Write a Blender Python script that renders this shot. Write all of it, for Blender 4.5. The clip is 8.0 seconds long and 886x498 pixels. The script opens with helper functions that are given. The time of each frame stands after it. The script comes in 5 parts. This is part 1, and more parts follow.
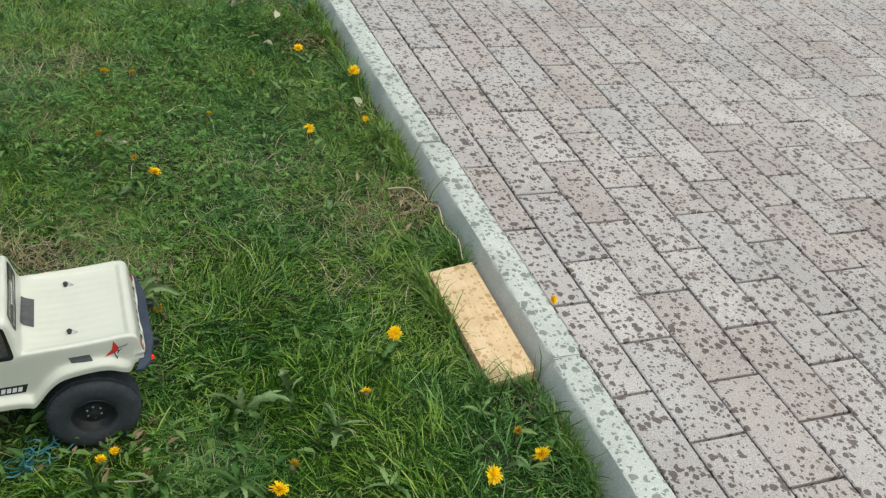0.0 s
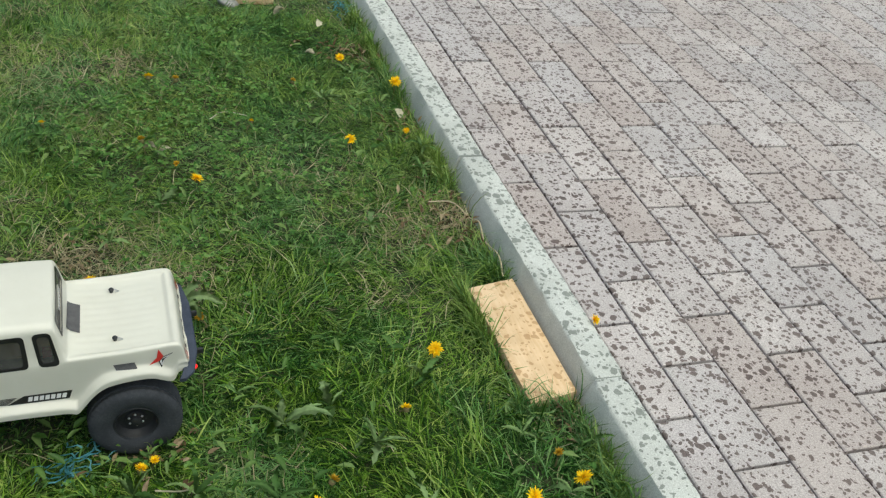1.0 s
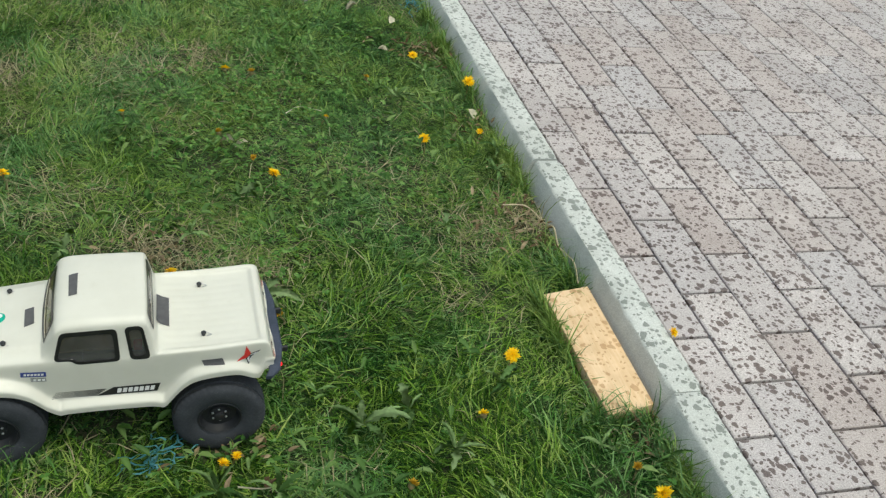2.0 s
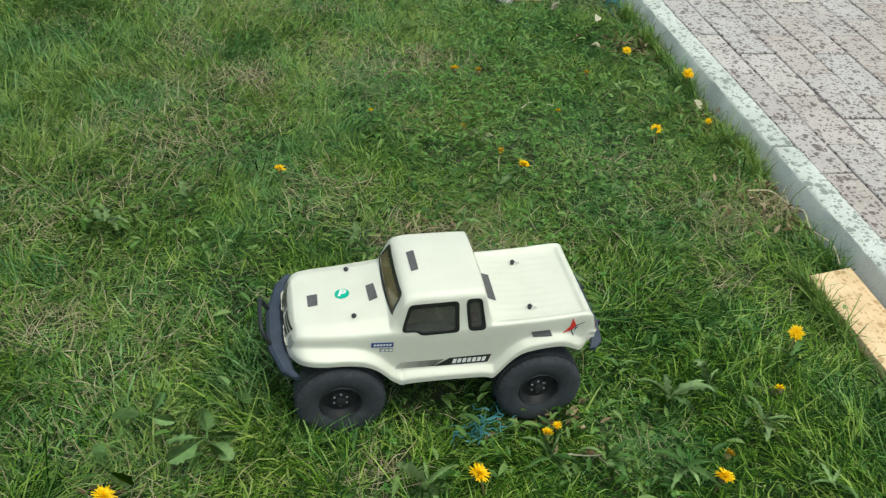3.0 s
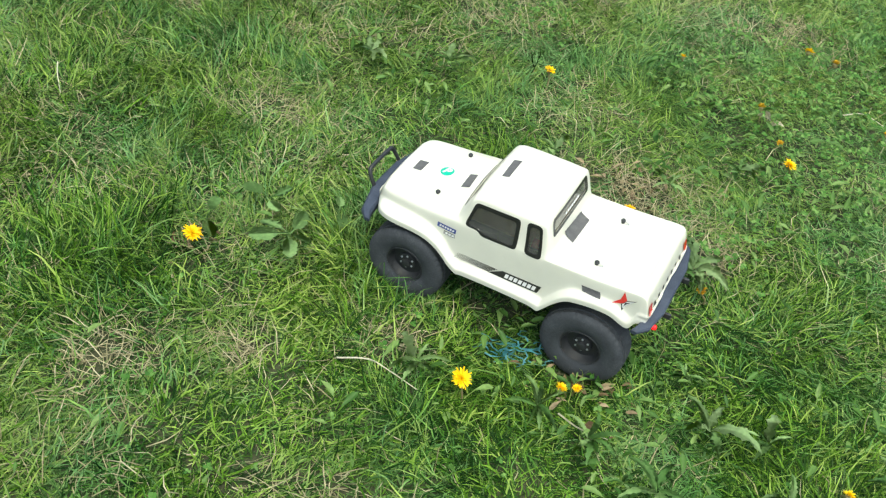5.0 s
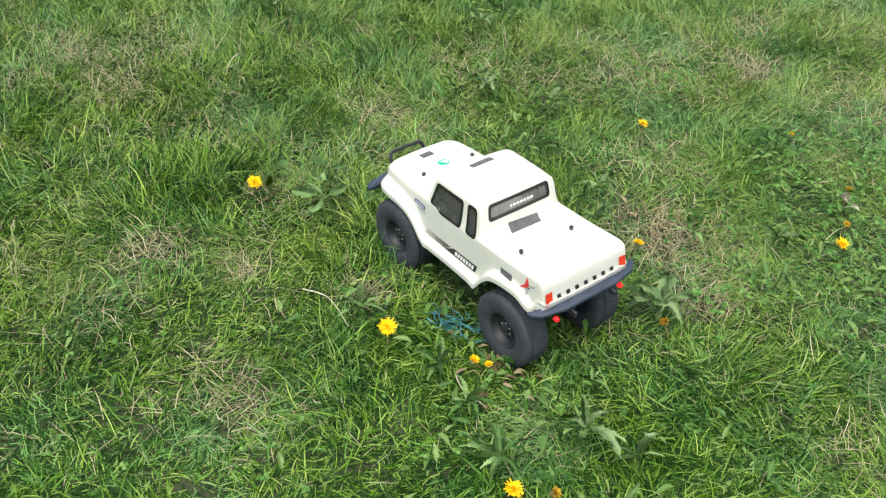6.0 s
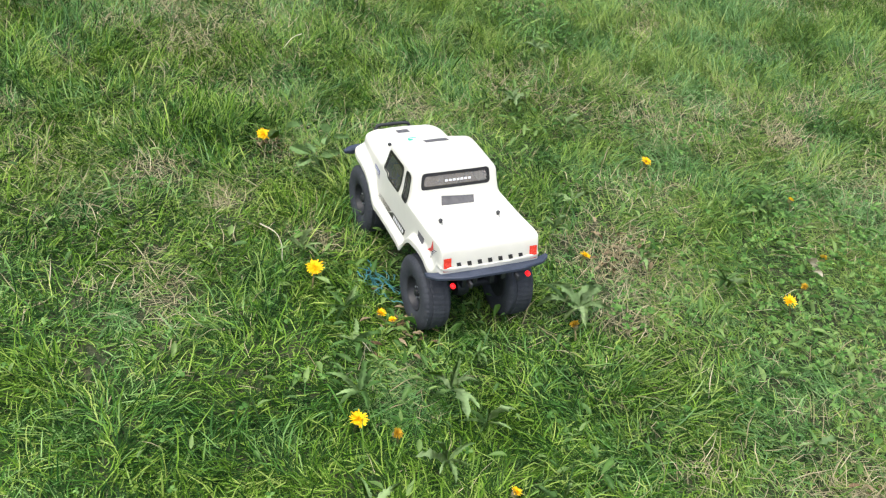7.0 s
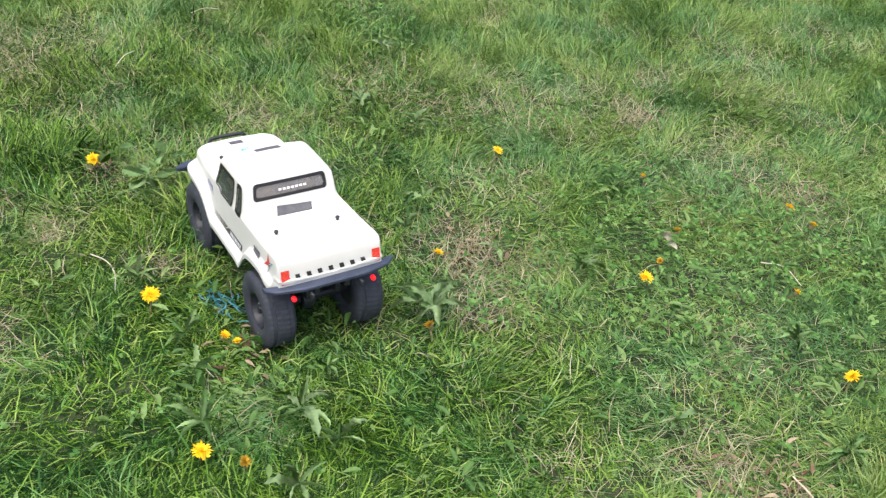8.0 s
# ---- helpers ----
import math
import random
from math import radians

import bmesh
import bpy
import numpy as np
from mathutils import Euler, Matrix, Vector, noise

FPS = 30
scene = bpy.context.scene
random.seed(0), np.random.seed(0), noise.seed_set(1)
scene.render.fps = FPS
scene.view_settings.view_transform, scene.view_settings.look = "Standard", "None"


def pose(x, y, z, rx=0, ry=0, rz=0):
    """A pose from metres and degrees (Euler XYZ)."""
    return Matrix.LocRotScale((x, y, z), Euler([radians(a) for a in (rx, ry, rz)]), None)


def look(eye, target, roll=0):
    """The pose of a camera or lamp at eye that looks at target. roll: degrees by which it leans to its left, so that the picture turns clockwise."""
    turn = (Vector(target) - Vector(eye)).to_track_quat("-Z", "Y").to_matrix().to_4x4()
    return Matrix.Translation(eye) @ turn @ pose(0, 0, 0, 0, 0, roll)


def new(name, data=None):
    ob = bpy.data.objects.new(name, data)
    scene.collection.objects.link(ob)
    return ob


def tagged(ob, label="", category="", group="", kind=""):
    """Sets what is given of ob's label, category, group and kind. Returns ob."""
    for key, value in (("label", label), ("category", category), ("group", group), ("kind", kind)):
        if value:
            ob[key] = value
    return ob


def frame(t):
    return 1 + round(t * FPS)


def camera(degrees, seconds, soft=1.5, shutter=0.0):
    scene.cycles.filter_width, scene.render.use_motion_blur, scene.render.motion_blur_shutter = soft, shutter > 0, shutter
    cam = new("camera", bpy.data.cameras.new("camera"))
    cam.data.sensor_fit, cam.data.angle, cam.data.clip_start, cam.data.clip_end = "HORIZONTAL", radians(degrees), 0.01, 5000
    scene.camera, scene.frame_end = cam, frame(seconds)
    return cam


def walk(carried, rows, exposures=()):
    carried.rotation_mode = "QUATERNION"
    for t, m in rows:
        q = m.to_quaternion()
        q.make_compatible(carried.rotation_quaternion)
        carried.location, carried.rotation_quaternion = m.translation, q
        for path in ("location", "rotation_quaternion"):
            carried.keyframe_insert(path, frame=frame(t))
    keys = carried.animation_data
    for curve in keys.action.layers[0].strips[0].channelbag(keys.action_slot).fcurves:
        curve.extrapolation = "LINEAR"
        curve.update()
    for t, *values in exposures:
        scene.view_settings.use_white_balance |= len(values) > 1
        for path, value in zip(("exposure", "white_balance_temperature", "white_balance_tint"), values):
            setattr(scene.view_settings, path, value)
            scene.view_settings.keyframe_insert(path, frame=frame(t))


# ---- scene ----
from mathutils.bvhtree import BVHTree

cam = camera(49.5, 8.0, 1.25, 0.1)
PATH = [
    (0, (0.0, 0.0, 0.98), (0.714, 1.458, -0.188), 10.4),
    (0.5, (-0.01, 0.017, 0.979), (0.69, 1.485, -0.185), 10.9),
    (1, (-0.027, 0.025, 0.976), (0.648, 1.508, -0.183), 11.2),
    (1.2, (-0.037, 0.026, 0.982), (0.637, 1.509, -0.179), 12.0),
    (2.3, (-0.146, 0.075, 0.966), (0.39, 1.584, -0.232), 10.7),
    (2.5, (-0.211, 0.081, 0.961), (0.272, 1.598, -0.25), 9.5),
    (3, (-0.364, 0.056, 0.921), (0.047, 1.617, -0.26), 6.8),
    (3.2, (-0.35, 0.105, 0.961), (-0.103, 1.595, -0.35), 5.5),
    (3.5, (-0.28, 0.075, 0.94), (-0.183, 1.581, -0.373), 3.0),
    (4, (-0.173, 0.094, 0.964), (-0.33, 1.484, -0.465), 6.5),
    (4.2, (-0.128, 0.058, 0.924), (-0.343, 1.491, -0.455), 7.8),
    (4.5, (0.014, 0.073, 0.951), (-0.367, 1.448, -0.451), 6.5),
    (4.7, (0.026, 0.051, 0.952), (-0.354, 1.435, -0.441), 10.3),
    (5.8, (0.641, 0.215, 0.979), (-0.513, 1.22, -0.308), 0.5),
    (6, (0.699, 0.233, 0.974), (-0.516, 1.194, -0.291), 2.2),
    (6.2, (0.738, 0.28, 1.011), (-0.514, 1.154, -0.281), 2.0),
    (6.5, (0.836, 0.339, 1.021), (-0.476, 1.113, -0.275), 6.3),
    (7, (1.008, 0.438, 0.938), (-0.446, 1.151, -0.235), 7.3),
    (7.5, (1.0, 0.416, 0.911), (-0.381, 1.299, -0.235), 8.5),
    (7.8, (0.989, 0.453, 0.943), (-0.36, 1.365, -0.218), 7.0),
    (8, (1.008, 0.538, 0.915), (-0.365, 1.429, -0.234), 5.4),
]
walk(cam, [(t, look(eye, target, roll)) for t, eye, target, roll in PATH],
     exposures=[(0, 0.09, 6400, -5), (1.2, 0.09, 6400, -4), (2.5, 0.2, 6400, -5), (3.0, 0.3, 6400, -9), (3.5, 0.57, 6400, -13), (4.0, 0.82, 6400, -12), (4.7, 0.97, 6400, -8),
                (6.0, 1.02, 6400, 1), (7.0, 1.09, 6300, 7), (7.5, 1.11, 6200, 10), (8.0, 1.13, 6120, 12)])

# ---- light ----
world = bpy.data.worlds.new("sky")
scene.world = world
world.use_nodes = True
wn = world.node_tree.nodes
sky = wn.new("ShaderNodeTexSky")
sky.sky_type, sky.sun_disc = "NISHITA", False
sky.sun_elevation, sky.sun_rotation = radians(74), radians(144)
sky.air_density, sky.dust_density, sky.ozone_density = 0.8, 6.0, 0.6
wn["Background"].inputs["Strength"].default_value = 0.135
world.node_tree.links.new(sky.outputs["Color"], wn["Background"].inputs["Color"])

sun = new("sun", bpy.data.lights.new("sun", "SUN"))
sun.data.energy, sun.data.angle, sun.data.color = 1.15, radians(70), (1.0, 0.98, 0.94)
sun.matrix_world = look((0.22, -0.30, 1.33), (0, 0, 0))


# ---- materials ----
def nodes_of(name):
    m = bpy.data.materials.new(name)
    m.use_nodes = True
    t = m.node_tree
    return m, t, t.nodes["Principled BSDF"]


def node(t, kind, **values):
    n = t.nodes.new(kind)
    for key, value in values.items():
        if key in n.inputs:
            n.inputs[key].default_value = value
    return n


def ramp(t, stops, fac, smooth=False):
    n = t.nodes.new("ShaderNodeValToRGB")
    n.color_ramp.interpolation = "EASE" if smooth else "LINEAR"
    els = n.color_ramp.elements
    while len(els) < len(stops):
        els.new(0.5)
    for e, (p, c) in zip(els, stops):
        e.position = p
        e.color = (*c, 1) if len(c) == 3 else c
    t.links.new(fac, n.inputs["Fac"])
    return n.outputs["Color"]


def mixed(t, fac, a, b, blend="MIX"):
    n = t.nodes.new("ShaderNodeMix")
    n.data_type, n.blend_type = "RGBA", blend
    for slot, v in ((0, fac), (6, a), (7, b)):
        if isinstance(v, (int, float)):
            n.inputs[slot].default_value = v
        elif isinstance(v, tuple):
            n.inputs[slot].default_value = (*v, 1)
        else:
            t.links.new(v, n.inputs[slot])
    return n.outputs[2]


def calc(t, op, a, b=0.0, c=None):
    n = t.nodes.new("ShaderNodeMath")
    n.operation = op
    for slot, v in enumerate((a, b) if c is None else (a, b, c)):
        if isinstance(v, (int, float)):
            n.inputs[slot].default_value = v
        else:
            t.links.new(v, n.inputs[slot])
    return n.outputs[0]


def noise_at(t, scale, detail=3.0, rough=0.55, vector=None):
    n = node(t, "ShaderNodeTexNoise", Scale=scale, Detail=detail, Roughness=rough)
    t.links.new(vector if vector else place(t), n.inputs["Vector"])
    return n.outputs["Fac"]


def place(t):
    return t.nodes.new("ShaderNodeNewGeometry").outputs["Position"]


def bumped(t, b, height, strength=0.3, distance=0.002):
    n = node(t, "ShaderNodeBump", Strength=strength, Distance=distance)
    t.links.new(height, n.inputs["Height"])
    t.links.new(n.outputs["Normal"], b.inputs["Normal"])


def surface(name, dark, light, scale=60, rough=0.6, bump=0.2, metal=0.0, fine=400, distance=0.001, coat=0.0):
    """A two-scale surface: broad tone, fine grain and a little relief."""
    m, t, b = nodes_of(name)
    tone = mixed(t, 0.4, noise_at(t, scale), noise_at(t, fine, 2))
    t.links.new(ramp(t, [(0.3, dark), (0.7, light)], tone), b.inputs["Base Color"])
    t.links.new(ramp(t, [(0.3, (rough * 0.8,) * 3), (0.7, (min(1, rough * 1.2),) * 3)], noise_at(t, scale * 2)), b.inputs["Roughness"])
    b.inputs["Metallic"].default_value = metal
    b.inputs["Coat Weight"].default_value = coat
    bumped(t, b, noise_at(t, fine, 2), bump, distance)
    return m


def rain_spots(t, cut=0.0):
    """Where single drops have wetted a dry surface: 1 in the spots."""
    geo = place(t)
    warp = node(t, "ShaderNodeTexNoise", Scale=95.0, Detail=2.0)
    t.links.new(geo, warp.inputs["Vector"])
    add = t.nodes.new("ShaderNodeVectorMath")
    add.operation = "MULTIPLY_ADD"
    t.links.new(warp.outputs["Color"], add.inputs[0])
    add.inputs[1].default_value = (0.012, 0.012, 0.0)
    t.links.new(geo, add.inputs[2])
    total = None
    for scale, least, reach in ((70.0, 0.10, 0.52), (138.0, 0.12, 0.52)):
        v = node(t, "ShaderNodeTexVoronoi", Scale=scale, Randomness=1.0)
        t.links.new(add.outputs[0], v.inputs["Vector"])
        pick = node(t, "ShaderNodeSeparateColor")
        t.links.new(v.outputs["Color"], pick.inputs[0])
        size = calc(t, "MULTIPLY", calc(t, "SUBTRACT", pick.outputs[0], least + cut), reach / (1 - least))
        inside = calc(t, "MULTIPLY", calc(t, "SUBTRACT", size, v.outputs["Distance"]), 40.0)
        spot = node(t, "ShaderNodeClamp")
        t.links.new(inside, spot.inputs[0])
        total = spot.outputs[0] if total is None else calc(t, "MAXIMUM", total, spot.outputs[0])
    return total


def paver_material():
    m, t, b = nodes_of("paver concrete")
    info = t.nodes.new("ShaderNodeObjectInfo").outputs["Random"]
    isle = t.nodes.new("ShaderNodeNewGeometry").outputs["Random Per Island"]
    tone = ramp(t, [(0.0, (0.425, 0.382, 0.370)), (0.30, (0.468, 0.430, 0.420)), (0.55, (0.450, 0.432, 0.438)), (0.8, (0.485, 0.456, 0.454)), (1.0, (0.515, 0.486, 0.480))],
                calc(t, "FRACT", calc(t, "ADD", info, isle)))
    blot = ramp(t, [(0.3, (0.87, 0.84, 0.82)), (0.7, (1.06, 1.05, 1.04))], noise_at(t, 7.0, 4))
    grain = ramp(t, [(0.35, (0.68, 0.67, 0.66)), (0.65, (1.26, 1.26, 1.26))], noise_at(t, 420, 3, 0.7))
    dry = mixed(t, 1.0, mixed(t, 1.0, tone, blot, "MULTIPLY"), grain, "MULTIPLY")
    # a pale dusty smear across a few stones
    shift = t.nodes.new("ShaderNodeMapping")
    shift.vector_type = "TEXTURE"
    shift.inputs["Location"].default_value = (1.05, 1.41, 0.05)
    shift.inputs["Rotation"].default_value = (0, 0, radians(20))
    shift.inputs["Scale"].default_value = (0.055, 0.27, 1.0)
    t.links.new(place(t), shift.inputs["Vector"])
    far = t.nodes.new("ShaderNodeVectorMath")
    far.operation = "LENGTH"
    t.links.new(shift.outputs[0], far.inputs[0])
    smear = calc(t, "MULTIPLY", ramp(t, [(0.2, (1, 1, 1)), (1.0, (0, 0, 0))], far.outputs["Value"]),
                 ramp(t, [(0.45, (0, 0, 0)), (0.62, (0.6, 0.6, 0.6))], noise_at(t, 30, 3)))
    dry = mixed(t, smear, dry, (0.66, 0.62, 0.60))
    wet = rain_spots(t)
    t.links.new(mixed(t, calc(t, "MULTIPLY", wet, 0.96), dry, mixed(t, 1.0, dry, (0.27, 0.222, 0.206), "MULTIPLY")), b.inputs["Base Color"])
    t.links.new(ramp(t, [(0, (0.85,) * 3), (1, (0.5,) * 3)], wet), b.inputs["Roughness"])
    bumped(t, b, noise_at(t, 900, 2), 0.25, 0.0008)
    return m


def kerb_material():
    m, t, b = nodes_of("kerb concrete")
    tone = ramp(t, [(0.3, (0.47, 0.49, 0.46)), (0.7, (0.61, 0.63, 0.60))], noise_at(t, 14, 5, 0.7))
    grain = ramp(t, [(0.35, (0.8, 0.8, 0.8)), (0.65, (1.15, 1.15, 1.15))], noise_at(t, 600, 3))
    dry = mixed(t, 1.0, tone, grain, "MULTIPLY")
    up = node(t, "ShaderNodeSeparateXYZ")
    t.links.new(t.nodes.new("ShaderNodeNewGeometry").outputs["Normal"], up.inputs[0])
    level = ramp(t, [(0.5, (0, 0, 0)), (0.9, (1, 1, 1))], up.outputs["Z"])
    wet = calc(t, "MULTIPLY", rain_spots(t, -0.02), level)
    soiled = mixed(t, ramp(t, [(0.5, (0, 0, 0)), (0.75, (0.25, 0.25, 0.25))], noise_at(t, 5, 4)), dry, (0.34, 0.35, 0.31))
    t.links.new(mixed(t, calc(t, "MULTIPLY", wet, 0.9), soiled, mixed(t, 1.0, soiled, (0.38, 0.40, 0.38), "MULTIPLY")), b.inputs["Base Color"])
    t.links.new(ramp(t, [(0, (0.9,) * 3), (1, (0.55,) * 3)], wet), b.inputs["Roughness"])
    bumped(t, b, mixed(t, 0.5, noise_at(t, 500, 3), noise_at(t, 60, 3)), 0.4, 0.0015)
    return m


def soil_material():
    m, t, b = nodes_of("soil and thatch")
    # soil and thatch tones; low stops near black put gap shade into the colour
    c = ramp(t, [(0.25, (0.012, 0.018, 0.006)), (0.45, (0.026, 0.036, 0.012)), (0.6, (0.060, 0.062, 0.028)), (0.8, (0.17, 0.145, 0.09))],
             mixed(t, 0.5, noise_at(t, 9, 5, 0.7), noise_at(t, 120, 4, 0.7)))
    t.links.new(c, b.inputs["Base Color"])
    b.inputs["Roughness"].default_value = 0.95
    bumped(t, b, noise_at(t, 150, 4), 0.8, 0.006)
    return m


def far_lawn_material():
    """Lawn too far off for its blades to be told apart."""
    m, t, b = nodes_of("distant lawn")
    c = ramp(t, [(0.25, (0.021, 0.044, 0.008)), (0.5, (0.060, 0.098, 0.026)), (0.75, (0.122, 0.156, 0.058))], mixed(t, 0.6, noise_at(t, 3.2, 5, 0.65), noise_at(t, 85, 4, 0.7)))
    t.links.new(c, b.inputs["Base Color"])
    b.inputs["Roughness"].default_value = 0.9
    bumped(t, b, noise_at(t, 110, 4), 1.0, 0.02)
    return m


def leafy(name, stops, patch, patch_scale, pass_light=0.3, gloss=0.45, other=None, shine=0.28, spread=0.60):
    """Leaves: a tone for each blade, drifting over the lawn (and between two families of tones), with light coming through."""
    m, t, b = nodes_of(name)
    isle = t.nodes.new("ShaderNodeNewGeometry").outputs["Random Per Island"]
    one = t.nodes.new("ShaderNodeObjectInfo").outputs["Random"]
    each = calc(t, "FRACT", calc(t, "ADD", isle, one))
    drift = noise_at(t, patch_scale, 3)
    tone = calc(t, "ADD", calc(t, "MULTIPLY_ADD", each, spread, 0.40 - spread / 2), calc(t, "MULTIPLY", calc(t, "SUBTRACT", drift, 0.5), patch))
    c = ramp(t, stops, tone)
    if other:
        second = calc(t, "FRACT", calc(t, "MULTIPLY", each, 37.0))
        lean = calc(t, "ADD", noise_at(t, 4.6, 3, 0.6), calc(t, "MULTIPLY", calc(t, "SUBTRACT", second, 0.5), 0.22))
        c = mixed(t, ramp(t, [(0.40, (0, 0, 0)), (0.52, (1, 1, 1))], lean), c, ramp(t, other, tone))
    c = mixed(t, 1.0, c, ramp(t, [(0.3, (0.85, 0.85, 0.85)), (0.7, (1.15, 1.15, 1.1))], noise_at(t, 160, 2)), "MULTIPLY")
    t.links.new(c, b.inputs["Base Color"])
    b.inputs["Roughness"].default_value = gloss
    b.inputs["Specular IOR Level"].default_value = shine
    lit = t.nodes.new("ShaderNodeBsdfTranslucent")
    t.links.new(mixed(t, 1.0, c, (1.25, 1.3, 0.7), "MULTIPLY"), lit.inputs["Color"])
    both = t.nodes.new("ShaderNodeMixShader")
    both.inputs[0].default_value = pass_light
    t.links.new(b.outputs[0], both.inputs[1])
    t.links.new(lit.outputs[0], both.inputs[2])
    t.links.new(both.outputs[0], t.nodes["Material Output"].inputs["Surface"])
    return m


def glass_material(name, tint, film, haze, shine):
    """A tinted pane; its dull film paints in the lit cab and sky reflections."""
    m, t, b = nodes_of(name)
    seen = t.nodes.new("ShaderNodeBsdfTransparent")
    seen.inputs["Color"].default_value = (*tint, 1)
    dust_or_cab_tone = t.nodes.new("ShaderNodeBsdfDiffuse")
    dust_or_cab_tone.inputs["Color"].default_value = (*film, 1)
    veil = t.nodes.new("ShaderNodeMixShader")
    t.links.new(calc(t, "MULTIPLY", ramp(t, [(0.3, (0.6,) * 3), (0.7, (1.2,) * 3)], noise_at(t, 70, 4)), haze), veil.inputs[0])
    t.links.new(seen.outputs[0], veil.inputs[1])
    t.links.new(dust_or_cab_tone.outputs[0], veil.inputs[2])
    gl = t.nodes.new("ShaderNodeBsdfGlossy")
    gl.inputs["Roughness"].default_value = 0.08
    both = t.nodes.new("ShaderNodeMixShader")
    fres = node(t, "ShaderNodeFresnel", IOR=1.5)
    t.links.new(calc(t, "ADD", fres.outputs[0], shine), both.inputs[0])
    t.links.new(veil.outputs[0], both.inputs[1])
    t.links.new(gl.outputs[0], both.inputs[2])
    t.links.new(both.outputs[0], t.nodes["Material Output"].inputs["Surface"])
    return m


def lit_material(name, colour, power):
    m, t, b = nodes_of(name)
    b.inputs["Base Color"].default_value = (*colour, 1)
    b.inputs["Emission Color"].default_value = (*colour, 1)
    b.inputs["Emission Strength"].default_value = power
    return m


def wood_material():
    m, t, b = nodes_of("raw pine board")
    stretch = t.nodes.new("ShaderNodeMapping")
    stretch.inputs["Scale"].default_value = (1.0, 0.09, 1.0)
    t.links.new(place(t), stretch.inputs["Vector"])
    grain = noise_at(t, 190, 4, 0.6, stretch.outputs[0])
    c = ramp(t, [(0.3, (0.66, 0.47, 0.27)), (0.5, (0.71, 0.53, 0.33)), (0.7, (0.75, 0.58, 0.38))], grain)
    blot = mixed(t, 1.0, c, ramp(t, [(0.35, (0.88, 0.84, 0.79)), (0.65, (1.05, 1.04, 1.04))], noise_at(t, 22, 4)), "MULTIPLY")
    wet = rain_spots(t, 0.11)
    t.links.new(mixed(t, calc(t, "MULTIPLY", wet, 0.7), blot, mixed(t, 1.0, blot, (0.62, 0.50, 0.38), "MULTIPLY")), b.inputs["Base Color"])
    b.inputs["Roughness"].default_value = 0.75
    bumped(t, b, grain, 0.3, 0.001)
    return m


def shell_material():
    m, t, b = nodes_of("cream polycarbonate")
    c = ramp(t, [(0.35, (0.725, 0.720, 0.640)), (0.65, (0.765, 0.760, 0.680))], noise_at(t, 25, 3))
    dust_or_cab_tone = ramp(t, [(0.55, (0, 0, 0)), (0.8, (0.25, 0.25, 0.25))], noise_at(t, 90, 4, 0.7))
    t.links.new(mixed(t, dust_or_cab_tone, c, (0.60, 0.58, 0.47)), b.inputs["Base Color"])
    t.links.new(ramp(t, [(0.3, (0.28,) * 3), (0.7, (0.42,) * 3)], noise_at(t, 60, 3)), b.inputs["Roughness"])
    # thin painted plastic lets some daylight into the cab
    lit = t.nodes.new("ShaderNodeBsdfTranslucent")
    lit.inputs["Color"].default_value = (0.85, 0.82, 0.68, 1)
    both = t.nodes.new("ShaderNodeMixShader")
    both.inputs[0].default_value = 0.16
    t.links.new(b.outputs[0], both.inputs[1])
    t.links.new(lit.outputs[0], both.inputs[2])
    t.links.new(both.outputs[0], t.nodes["Material Output"].inputs["Surface"])
    return m


def tyre_material():
    m, t, b = nodes_of("dusty tyre rubber")
    c = ramp(t, [(0.3, (0.022, 0.025, 0.031)), (0.55, (0.040, 0.045, 0.054)), (0.75, (0.085, 0.091, 0.100))], mixed(t, 0.45, noise_at(t, 45, 4), noise_at(t, 500, 3)))
    t.links.new(c, b.inputs["Base Color"])
    b.inputs["Roughness"].default_value = 0.82
    bumped(t, b, noise_at(t, 600, 3), 0.4, 0.0006)
    return m


COOL = [(0.0, (0.014, 0.046, 0.014)), (0.22, (0.060, 0.152, 0.046)), (0.42, (0.126, 0.252, 0.088)), (0.60, (0.198, 0.326, 0.138)), (0.80, (0.33, 0.45, 0.25))]
WARM = [(0.0, (0.014, 0.048, 0.005)), (0.22, (0.098, 0.186, 0.034)), (0.42, (0.192, 0.290, 0.067)), (0.60, (0.270, 0.352, 0.110)), (0.80, (0.42, 0.46, 0.22))]
mat_grass = leafy("grass blades", COOL, 0.80, 3.6, 0.16, 0.52, WARM, 0.15, 0.34)
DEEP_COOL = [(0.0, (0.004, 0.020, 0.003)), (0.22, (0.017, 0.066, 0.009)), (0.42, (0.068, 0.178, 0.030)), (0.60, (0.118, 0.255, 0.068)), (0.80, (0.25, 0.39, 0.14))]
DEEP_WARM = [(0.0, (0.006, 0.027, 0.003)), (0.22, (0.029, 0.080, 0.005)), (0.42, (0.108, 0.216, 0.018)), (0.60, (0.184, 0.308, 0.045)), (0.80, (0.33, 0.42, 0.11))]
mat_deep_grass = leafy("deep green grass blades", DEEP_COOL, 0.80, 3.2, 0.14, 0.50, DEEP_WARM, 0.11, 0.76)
# undergrowth colours hold the shade beneath the taller blades, the pale set less
SHADED_UNDER = [(0.0, (0.003, 0.013, 0.002)), (0.25, (0.011, 0.036, 0.007)), (0.5, (0.030, 0.072, 0.016)), (0.75, (0.085, 0.135, 0.045))]
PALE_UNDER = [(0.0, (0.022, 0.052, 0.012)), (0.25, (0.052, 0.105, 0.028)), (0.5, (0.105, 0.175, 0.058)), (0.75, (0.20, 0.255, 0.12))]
mat_shaded_under = leafy("undergrowth blades darkened for shade", SHADED_UNDER, 0.6, 3.6, 0.06, 0.6, None, 0.08, 0.5)
